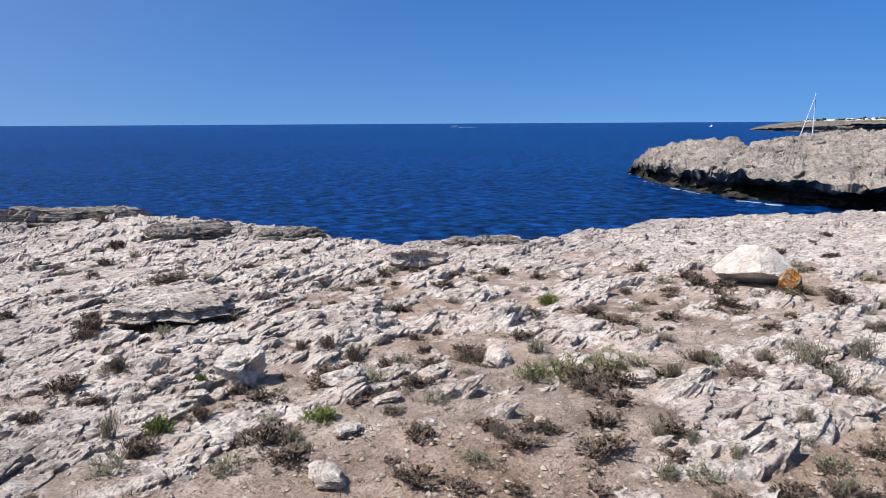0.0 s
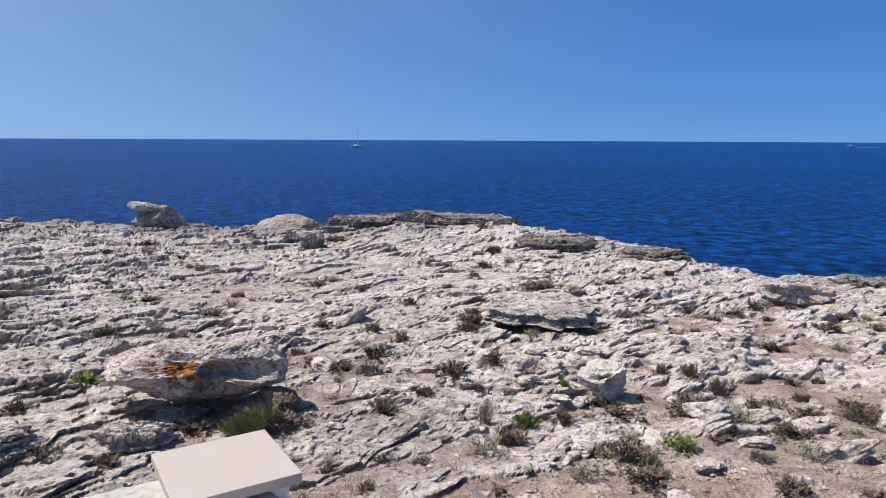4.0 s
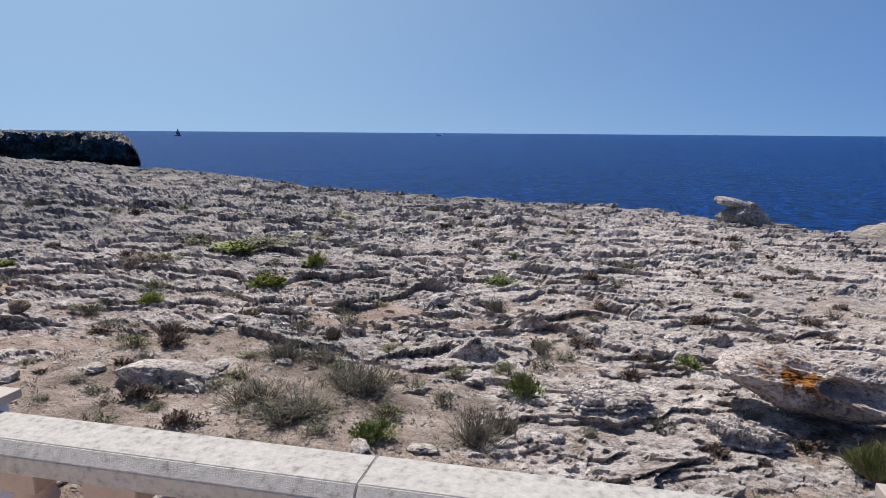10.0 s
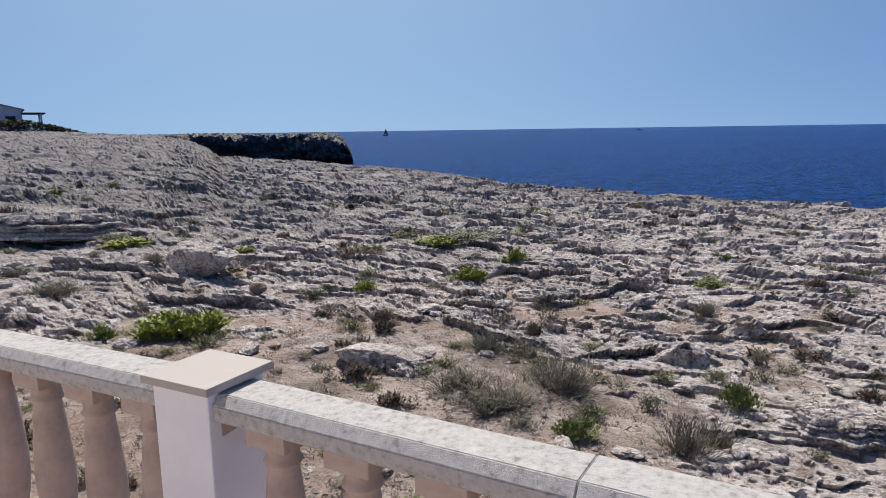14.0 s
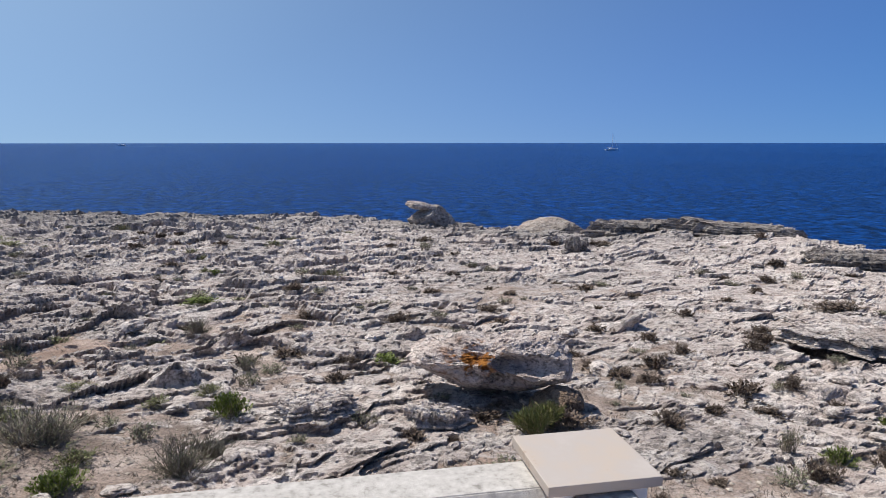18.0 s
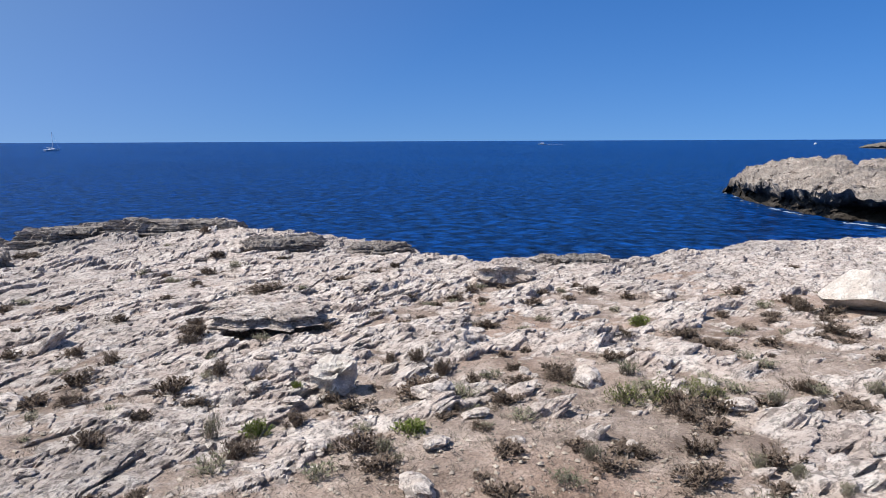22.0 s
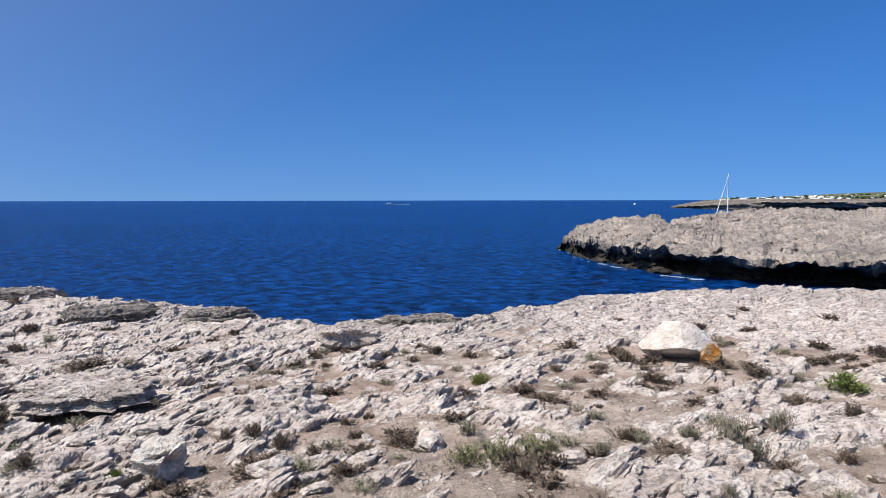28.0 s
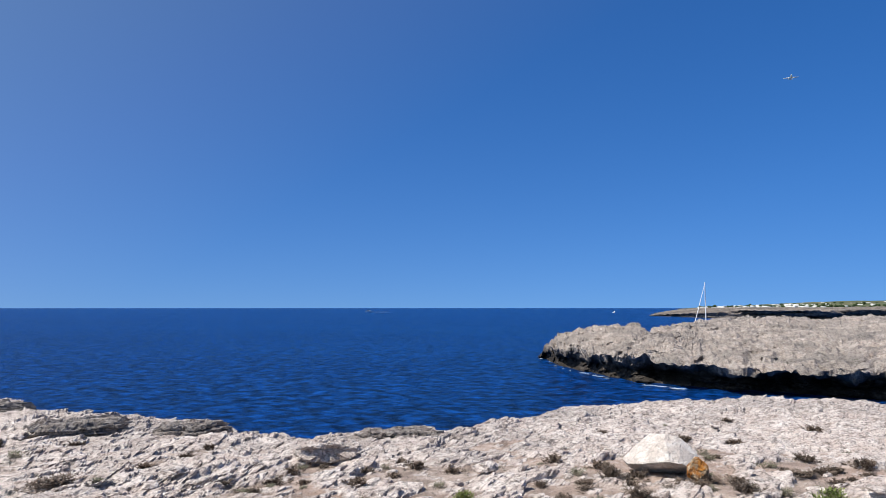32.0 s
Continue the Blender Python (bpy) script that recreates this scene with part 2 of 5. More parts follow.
M_MARBLE = mottled("cream_marble", [(0.34, (0.31, 0.23, 0.18)), (0.44, (0.42, 0.355, 0.30)), (0.58, (0.40, 0.355, 0.325)), (0.8, (0.44, 0.40, 0.37))], 7, 0.6, 0.35, 0.1, 0.002, detail=8)
M_FLOOR = mottled("terrace_tile", [(0.3, (0.46, 0.36, 0.28)), (0.7, (0.60, 0.49, 0.39))], 6, 0.7, 0.3, 0.2, 0.003)


# ---- terrain ----
def lattice(ix, iy, iz):
    h = (ix * 374761393 + iy * 668265263 + iz * 2147483647) & 0xFFFFFFFF
    h = ((h ^ (h >> 13)) * 1274126177) & 0xFFFFFFFF
    return (h ^ (h >> 16)) & 0xFFFFFFFF


def perlin(x, y, z=0.0):
    """Gradient noise of numpy arrays, about -1 to 1."""
    x, y = np.asarray(x, float), np.asarray(y, float)
    z = np.zeros_like(x) + z
    xi, yi, zi = (np.floor(a).astype(np.int64) for a in (x, y, z))
    xf, yf, zf = x - xi, y - yi, z - zi
    u, v, w = (a * a * a * (a * (a * 6 - 15) + 10) for a in (xf, yf, zf))

    def corner(i, j, k):
        h = lattice(xi + i, yi + j, zi + k)
        gx, gy, gz = (((h >> s) & 255) / 127.5 - 1 for s in (0, 8, 16))
        return gx * (xf - i) + gy * (yf - j) + gz * (zf - k)
    c = [corner(i, j, k) for k in (0, 1) for j in (0, 1) for i in (0, 1)]
    lx = [c[i] + u * (c[i + 1] - c[i]) for i in (0, 2, 4, 6)]
    ly = [lx[0] + v * (lx[1] - lx[0]), lx[2] + v * (lx[3] - lx[2])]
    return (ly[0] + w * (ly[1] - ly[0])) * 1.1


def fbm(x, y, z=0.0, octaves=4, gain=0.5):
    total, amp, k = 0, 1.0, 1.0
    for o in range(octaves):
        total = total + amp * perlin(x * k + 17.3 * o, y * k - 9.1 * o, z * k + 3.7 * o)
        amp, k = amp * gain, k * 2.03
    return total


def ease(a, b, x):
    t = np.clip((x - a) / (b - a), 0, 1)
    return t * t * (3 - 2 * t)

# bearing, distance and height of the shore's edge
SHORE = [(-180, 112.0, 2.18), (-90, 96.0, 2.18), (-73, 65.6, 1.74), (-66, 65.6, 1.58), (-59.5, 68.0, 1.14), (-57, 62.4, 0.66), (-55, 48.0, -0.18), (-45, 38.4, -0.48), 
         (-36.5, 29.6, -0.54), (-32, 24.4, -0.54), (-23, 21.2, -0.56), (-15, 19.6, -0.54), (-7.4, 19.2, -0.54), (0.7, 17.2, -0.56), (5.4, 16.4, -0.56), (11, 15.6, -0.52), 
         (16, 15.6, -0.54), (20, 16.8, -0.43), (24, 16.8, -0.44), (29, 16.8, -0.4), (30, 14.4, -0.35), (35, 12.8, -0.32), (43, 11.6, -0.28), (45, 10.4, -0.28), 
         (48.5, 10.0, -0.28), (60, 10.2, -0.3), (67.5, 11.6, -0.31), (70, 12.8, -0.32), (80, 14.0, -0.3), (92, 15.2, -0.26), (112, 19.2, -0.14), (135, 96.0, 0.9), 
         (180, 112.0, 2.18)]
SH = np.array(SHORE)


def shore(b):
    return np.interp(b, SH[:, 0], SH[:, 1]), np.interp(b, SH[:, 0], SH[:, 2])


def base_height(x, y):
    """The lie of the land without its relief."""
    b, r = np.degrees(np.arctan2(x, y)), np.hypot(x, y)
    re, ze = shore(b)
    k = np.clip(r / re, 0, 1.3)
    inland = ease(-52, -60, b) + ease(115, 135, b)
    z = 0.03 + (ze - 0.03) * np.where(inland > 0.5, ease(0.12, 1.0, k), np.clip(k, 0, 1) ** 1.4)
    return z


# small rises of jagged rock: x, y, half widths, height
MOUNDS = [(-2.85, 3.29, 0.42, 0.30, 0.24), (-1.57, 4.56, 0.26, 0.22, 0.26), (-1.48, 5.49, 0.22, 0.2, 0.24), (-0.08, 5.60, 0.22, 0.18, 0.20), (1.76, 5.94, 0.24, 0.2, 0.20),
          (3.60, 3.63, 0.46, 0.26, 0.17), (4.45, 2.98, 0.52, 0.30, 0.22), (2.98, 1.94, 0.15, 0.13, 0.19), (2.76, 2.76, 0.18, 0.15, 0.13), (3.14, 2.28, 0.16, 0.14, 0.17),
          (4.56, 1.80, 0.2, 0.14, 0.10), (2.40, 4.08, 0.34, 0.20, 0.13), (-5.80, 2.42, 0.26, 0.2, 0.15), (-2.13, 6.01, 0.26, 0.2, 0.17), (1.25, 8.57, 0.5, 0.4, 0.14)]


# hollows under lifted slabs
HOLLOWS = [(3.19, 4.95, 0.42, 0.24, 0.14), (6.13, 4.95, 0.30, 0.26, 0.12), (2.51, 3.22, 0.14, 0.10, 0.05)]


def plates(x, y, seed, tilt):
    """Flat broken plates: each cell has a height and a lean of its own. Also the distance to the crack beside it."""
    xi, yi = np.floor(x).astype(np.int64), np.floor(y).astype(np.int64)
    a, b, h = np.full(x.shape, 9.0), np.full(x.shape, 9.0), np.zeros(x.shape)
    for i in (-1, 0, 1):
        for j in (-1, 0, 1):
            k = lattice(xi + i, yi + j, np.int64(seed))
            dx, dy = x - (xi + i + (k & 1023) / 1023), y - (yi + j + ((k >> 10) & 1023) / 1023)
            d = dx * dx + dy * dy
            near = d < a
            b = np.where(near, a, np.minimum(b, d))
            a = np.where(near, d, a)
            u, v, w = ((k >> 5) & 255) / 127.5 - 1, ((k >> 13) & 255) / 127.5 - 1, ((k >> 22) & 255) / 127.5 - 1
            h = np.where(near, w + tilt * (u * dx + v * dy), h)
    return h, np.sqrt(b) - np.sqrt(a)


def relief(x, y):
    """Height of the bare karst above the lie of the land, and how far soil fills the hollows."""
    b, r = np.degrees(np.arctan2(x, y)), np.hypot(x, y)
    w1, w2 = perlin(x / 0.7, y / 0.7, 5.1), perlin(x / 0.7, y / 0.7, 8.7)
    v1, v2 = (fbm(x / 0.16, y / 0.16, k, 2, 0.6) * (0.25 + 0.75 * ease(16, 7, r)) for k in (5.1, 8.7))
    wx, wy = x + 0.22 * w1 + 0.026 * v1, y + 0.22 * w2 + 0.026 * v2
    rough = np.clip(0.60 + 0.30 * ease(6, 14, r) + 0.32 * ease(15, -20, b) - 0.2 * ease(42, 60, b) + 0.6 * perlin(x / 2.3, y / 2.3, 2.2), 0.3, 1.3)
    # bedding: thin beds dip inland to seaward and break off in ragged scarps that face the terrace
    u1 = perlin(x / 0.055, y / 0.05, 12.4)
    along = 0.97 * wy - 0.22 * wx + 0.022 * v2 + 0.005 * u1 * ease(12, 6, r)
    patch = ease(-0.45, 0.45, perlin(x / 1.9, y / 1.5, 41.0))
    h = 0.0
    fine = ease(13, 7, r)
    east, small = 1 - 0.72 * ease(28, 55, b), ease(30, 11, r)
    for span, tall, wander, size, seed in ((1.75, 0.11, 1.5, 2.3, 1.3), (0.70, 0.105, 1.6, 1.05, 4.3), (0.30, 0.066, 1.7, 0.46, 7.7), (0.14, 0.022, 1.4, 0.25, 11.9)):
        g = along / span + wander * fbm(wx / size + 9 * seed, wy / (0.8 * size), seed, 2, 0.5)
        t = g - np.floor(g)
        bed = lattice(np.floor(g).astype(np.int64), np.int64(3), np.int64(seed * 10))
        keen = np.clip(0.50 + 2.1 * perlin(x / (0.75 * size) + 5, y / (0.75 * size), seed + 2), 0.03, 1.3)
        h = h + tall * rough * east * keen * (1 if span > 0.5 else small) * (0.55 + 0.9 * (bed & 255) / 255) * (ease(0.0, 0.05, t) - 0.75 * t - 0.55)
    far = ease(8, 20, r)
    for span, tall, size, seed in ((3.0, 0.18, 3.2, 19.0), (1.1, 0.13, 1.2, 29.0)):
        g = along / span + 1.6 * fbm(x / size + 9, y / (0.8 * size), seed, 2, 0.5)
        keen = np.clip(0.5 + 1.2 * perlin(x / (1.3 * size) + 5, y / (1.2 * size), seed + 2), 0.05, 1.2)
        h = h + tall * far * keen * (ease(0.0, 0.14, g - np.floor(g)) - g + np.floor(g) - 0.45)
    h = h + 0.10 * far * (0.3 - np.abs(fbm(x / 0.8, y / 0.7, 33.0, 2, 0.5)))
    p, c = plates(wx / 0.74, wy / 0.66, 3, 0.22)
    h = h + 0.030 * rough * p * ease(0.0, 0.05, c) - 0.050 * rough * (1 - ease(0.0, 0.06, c)) * patch * fine
    p, c = plates(wx / 0.23 + 7, wy / 0.20, 5, 0.35)
    h = h + 0.010 * rough * small * p * ease(0.03, 0.12, c) - 0.020 * rough * (1 - ease(0.0, 0.13, c)) * patch * fine
    # rounded pale humps that stand out of the soil, seaward of the terrace's east side
    hump = ease(-0.02, 0.20, perlin(wx / 0.85, wy / 0.62, 91.0) + 0.10 * v1) + 0.6 * ease(0.02, 0.18, perlin(wx / 0.30, wy / 0.24, 95.0) + 0.10 * v2) + 0.35 * ease(0.05, 0.2, perlin(wx / 0.12, wy / 0.10, 97.0))
    h = h + 0.062 * (hump - 0.7) * ease(20, 50, b) * (1 - 0.4 * ease(7, 10, r))
    # clusters of sharp knobs, and solution pits
    k = perlin(wx / 0.27, wy / 0.26, 6.6)
    knob = ease(0.12, 0.5, perlin(x / 1.3, y / 1.1, 21.0))
    for mx, my, sx, sy, sz in MOUNDS:
        near = np.abs(x - mx) + np.abs(y - my) < 3 * (sx + sy)
        if near.any():
            d = np.hypot((x[near] - mx) / sx, (y[near] - my) / sy) * 1.35 + 0.2 * v1[near] + 0.2 * w1[near]
            up = ease(1.2, 0.1, d)
            jag = 0.62 if mx < 2 else 0.22
            h[near] = h[near] + sz * 0.62 * up * (0.75 + jag * np.abs(perlin(x[near] / 0.17, y[near] / 0.13, 61.0))) + 0.3 * jag * sz * up * p[near]
            knob[near] = np.maximum(knob[near] * (1 - up), up * 0.6 * jag)
    h = h + 0.035 * (1 - np.abs(k)) ** 3 * knob * rough
    h = h - small * (0.024 + 0.040 * knob) * ease(0.20, 0.33, perlin(x / 0.10, y / 0.085, 31.0)) * ease(-0.35, 0.1, perlin(x / 0.8, y / 0.8, 3.3) + 0.5 * knob)
    h = h + 0.007 * rough * v2 + 0.016 * small * (0.35 - np.abs(perlin(wx / 0.17, wy / 0.165, 51.0)))
    h = h + 0.06 * perlin(x / 4.2, y / 3.6, 9.9) 
    h = h - 0.016 * rough * ease(0.12, 0.40, perlin(x / 0.045, y / 0.04, 37.0)) * ease(9, 6, r) + 0.005 * perlin(x / 0.03, y / 0.03, 38.0) * ease(6, 4, r)
    for mx, my, sx, sy, sz in HOLLOWS:
        near = np.abs(x - mx) + np.abs(y - my) < 2 * (sx + sy)
        if near.any():
            d = np.hypot((x[near] - mx) / sx, (y[near] - my) / sy)
            h[near] = h[near] * ease(0.8, 1.3, d) - sz * ease(1.15, 0.75, d)
    # soil lies in the hollows, most of all on the flat by the terrace
    level = (-0.024 + 0.05 * perlin(x / 1.5 + 3, y / 1.1, 0.4) + 0.04 * perlin(x / 0.42, y / 0.38, 71.0) + 0.02 * ease(5.0, 2.5, r)
             + 0.046 * ease(-12, -34, b) * ease(8, 4, r) + 0.036 * ease(28, 52, b) * ease(7.5, 3.5, r) - 0.06 * ease(7, 12, r) - 0.15 * ease(9, 16, r))
    dirt = level + 0.009 * v1
    soil = ease(-0.010, 0.010, dirt - h)
    return np.maximum(h, dirt), soil


def ground_height(x, y, full=False):
    x, y = np.asarray(x, float), np.asarray(y, float)
    b, r = np.degrees(np.arctan2(x, y)), np.hypot(x, y)
    re, ze = shore(b)
    re = re + 0.7 * fbm(x / 2.0, y / 2.0, 3.1, 3, 0.6) * ease(6, 11, r)
    h, soil = relief(x, y)
    inside = ease(1.62, 1.48, y - 0.13 * x) * ease(0.42, 0.30, x) * ease(-4.9, -4.3, y) * ease(-8.2, -7.6, x)
    z = base_height(x, y) + h - 0.45 * inside + 0.05 * ease(9, 13, r)
    over = np.clip(r - re, 0, None)
    drop = 0.25 * ease(0, 0.4, over) + 1.7 * np.clip(over - 0.4, 0, 2.4) + 0.15 * np.clip(over - 2.8, 0, 12)
    z = z - drop + np.where(over > 0, 0.22 * perlin(x / 0.6, y / 0.6, 4.4) * ease(0, 1, over), 0)
    return (z, soil * (over <= 0)) if full else z
# ---- end of terrain functions ----


def grid_mesh(name, xyz, wrap=False, attrs=(), smooth=True):
    """A mesh from an array of rows x columns x 3."""
    rows, cols = xyz.shape[:2]
    idx = np.arange(rows * cols).reshape(rows, cols)
    if wrap:
        idx = np.concatenate([idx, idx[:, :1]], 1)
    q = np.stack([idx[:-1, :-1], idx[:-1, 1:], idx[1:, 1:], idx[1:, :-1]], -1).reshape(-1, 4)
    me = bpy.data.meshes.new(name)
    me.vertices.add(rows * cols)
    me.vertices.foreach_set("co", xyz.reshape(-1).astype(np.float32))
    me.loops.add(q.size)
    me.loops.foreach_set("vertex_index", q.reshape(-1).astype(np.int32))
    me.polygons.add(len(q))
    me.polygons.foreach_set("loop_start", np.arange(0, q.size, 4, dtype=np.int32))
    me.polygons.foreach_set("use_smooth", np.full(len(q), smooth))
    me.update(calc_edges=True)
    me.validate()
    for key, val in attrs:
        a = me.attributes.new(key, "FLOAT", "POINT")
        a.data.foreach_set("value", val.reshape(-1).astype(np.float32))
    return me


def at(b, r, z=0.0):
    """A place by its bearing from straight ahead, in degrees, and its distance."""
    return Vector((r * math.sin(radians(b)), r * math.cos(radians(b)), z))


def build_ground():
    bear = np.concatenate([np.linspace(-180, -78, 60, endpoint=False), np.linspace(-78, 96, 1620, endpoint=False), np.linspace(96, 180, 50, endpoint=False)])
    reach = np.minimum(shore(bear)[0] * 1.12 + 3.5, 130)
    k = np.linspace(0, 1, 585)
    rad = np.concatenate([[0.05 + 0 * reach, 0.7 + 0 * reach], 1.25 * (reach[None] / 1.25) ** k[:, None], [reach + 60, reach + 170]])
    bb, rr = np.radians(bear)[None] + 0 * rad, rad
    x, y = rr * np.sin(bb), rr * np.cos(bb)
    z, soil = ground_height(x, y, True)
    z = np.maximum(z, -9)
    # the beds overhang on the side away from the midday sun
    lean = (z - base_height(x, y)) * ease(0.9, 2.0, rr) * (z > SEA) * (1.2 - 0.4 * ease(6, 14, rr))
    lean = np.clip(lean, -0.3, 0.3)
    x, y = x + 0.55 * lean, y - 0.83 * lean
    b = np.degrees(bb)
    crust = np.clip(0.05 + 0.34 * ease(40, 14, b) + 0.38 * ease(0, -40, b) * ease(5, 14, rr) + 0.25 * ease(-44, -56, b) * ease(8, 16, rr) + 0.45 * ease(0.65, 1.0, rr / shore(b)[0]) + 0.45 * fbm(x / 1.9, y / 1.5, 44.0, 3, 0.6), 0, 1)
    me = grid_mesh("ground", np.stack([x, y, z], -1)[:, ::-1], True, (("soil", soil[:, ::-1]), ("crust", crust[:, ::-1])), False)
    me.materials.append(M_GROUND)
    return tagged(new("ground", me), "pale pitted karst limestone ground with reddish soil in hollows", "ground", kind="structure")


build_ground()


def build_sea():
    m, n, l, b = material("sea_water", 0.28, 0, 0.018)
    b.inputs["IOR"].default_value = 1.33
    wave = noise_tex(n, l, 1.3, 7, 0.70, stretch=(0.7, 0.5, 1))
    swell = noise_tex(n, l, 0.10, 4, 0.6, stretch=(0.6, 0.3, 1))
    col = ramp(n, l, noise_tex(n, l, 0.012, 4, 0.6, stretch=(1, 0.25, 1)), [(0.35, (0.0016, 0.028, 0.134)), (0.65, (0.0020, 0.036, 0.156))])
    # the light and dark sides of small waves are multiplied into the colour
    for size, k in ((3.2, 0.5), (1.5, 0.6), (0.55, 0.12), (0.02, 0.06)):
        ripple_shade = ramp(n, l, noise_tex(n, l, size, 3, 0.6, stretch=(0.8, 0.6, 1), distortion=0.2), [(0.38, grey(1 - k)), (0.5, grey(1.0)), (0.64, grey(1 + 1.1 * k))])
        col = blend(n, l, 1.0, col, ripple_shade, "MULTIPLY")
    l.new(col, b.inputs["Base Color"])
    bump(n, l, b, wave, 1.0, 0.6)
    bump(n, l, b, swell, 0.12, 1.0)
    bear = np.radians(np.linspace(-180, 180, 240, endpoint=False))
    rad = np.concatenate([np.geomspace(9, 4930, 60)])
    bb, rr = np.meshgrid(bear, rad)
    xyz = np.stack([rr * np.sin(bb), rr * np.cos(bb), np.full_like(rr, SEA)], -1)
    me = grid_mesh("sea", xyz[:, ::-1], True)
    me.materials.append(m)
    return tagged(new("water", me), "deep blue rippled open sea", "sea", kind="structure")


build_sea()


# ---- helpers for things ----
def part(name, bm, mat, parent, label=""):
    me = bpy.data.meshes.new(name)
    bm.to_mesh(me)
    bm.free()
    me.materials.append(mat)
    ob = new(name, me)
    ob.parent = parent
    return tagged(ob, label)


def thing(name, m, label, category, group=""):
    ob = new(name)
    ob.empty_display_size = 0.2
    ob.matrix_world = m
    return tagged(ob, label, category, group)


def box(bm, cx, cy, cz, sx, sy, sz, rz=0.0, bevel=0.0):
    g = bmesh.ops.create_cube(bm, size=1)
    bmesh.ops.transform(bm, verts=g["verts"], matrix=Matrix.LocRotScale((cx, cy, cz), Euler((0, 0, radians(rz))), (sx, sy, sz)))
    if bevel:
        es = list({e for v in g["verts"] for e in v.link_edges})
        bmesh.ops.bevel(bm, geom=es, offset=bevel, segments=2, profile=0.6, affect="EDGES")


def prism(bm, profile, length):
    """A section of (y, z) pairs drawn along x, centred."""
    ends = [[bm.verts.new((sx * length / 2, y, z)) for y, z in profile] for sx in (-1, 1)]
    k = len(profile)
    for i in range(k):
        bm.faces.new((ends[0][i], ends[0][(i + 1) % k], ends[1][(i + 1) % k], ends[1][i]))
    bm.faces.new(ends[0])
    bm.faces.new(ends[1][::-1])
    bmesh.ops.recalc_face_normals(bm, faces=bm.faces)


def lathe(bm, profile, seg=20):
    rings = [[bm.verts.new((r * math.cos(2 * math.pi * i / seg), r * math.sin(2 * math.pi * i / seg), z)) for i in range(seg)] for r, z in profile]
    for a, b in zip(rings, rings[1:]):
        for i in range(seg):
            f = bm.faces.new((a[i], a[(i + 1) % seg], b[(i + 1) % seg], b[i]))
            f.smooth = True
    bm.faces.new(rings[0][::-1])
    bm.faces.new(rings[-1])


def rock_mesh(name, size, seed, mat, level=5, cut=7, rugged=0.12, flat=0.15, planes=(), bore=()):
    """A boulder: an icosphere hewn by random planes, then pitted. It stands on z = 0."""
    rng = np.random.default_rng(seed)
    bm = bmesh.new()
    bmesh.ops.create_icosphere(bm, subdivisions=level, radius=1)
    bm.verts.ensure_lookup_table()
    v = np.array([w.co for w in bm.verts])
    for px, py, pz, po in planes:
        d = np.array((px, py, pz)) / math.sqrt(px * px + py * py + pz * pz)
        v -= np.outer(np.clip(v @ d - po, 0, None) * 0.86, d)
    for _ in range(cut):
        d = rng.normal(size=3)
        d /= np.linalg.norm(d)
        o = rng.uniform(0.55, 0.85)
        over = np.clip(v @ d - o, 0, None)
        v -= np.outer(over * 0.92, d)
    o = rng.uniform(0, 50)
    n = v / (np.linalg.norm(v, axis=1, keepdims=True) + 1e-6)
    sx = np.array(size)
    p = v * sx / max(size)
    q = p * 2.1 + o
    f = fbm(q[:, 0], q[:, 1], q[:, 2], 3, 0.5)
    q = p * 5.0 + o
    g = fbm(q[:, 0], q[:, 1], q[:, 2] * 1.6, 3, 0.6)
    q = p * 15.0 + o
    e = fbm(q[:, 0], q[:, 1], q[:, 2] * 1.4, 2, 0.6)
    st = np.floor(p[:, 2] * 9 + 1.6 * f + 0.5 * g)
    st = (st % 2) * 0.5
    pit = ease(0.18, 0.42, g) + 0.6 * ease(0.22, 0.45, e)
    v = v + n * (rugged * (0.9 * f + 0.25 * g - 0.55 * pit + 0.22 * e + 0.16 * st * (np.abs(n[:, 2]) < 0.8)))[:, None]
    n = v / (np.linalg.norm(v, axis=1, keepdims=True) + 1e-6)
    for hx, hy, hz, wide, deep in bore:
        d = np.array((hx, hy, hz)) / math.sqrt(hx * hx + hy * hy + hz * hz)
        off = np.degrees(np.arccos(np.clip(n @ d, -1, 1))) * (1 + 0.35 * f)
        v = v * (1 - deep * ease(wide, wide * 0.82, off))[:, None]
    v[:, 2] = np.maximum(v[:, 2], -1 + flat)
    v = v * sx / 2
    v[:, 2] -= v[:, 2].min()
    for w, c in zip(bm.verts, v):
        w.co = c
    me = bpy.data.meshes.new(name)
    bm.to_mesh(me)
    bm.free()
    me.materials.append(mat)
    return me


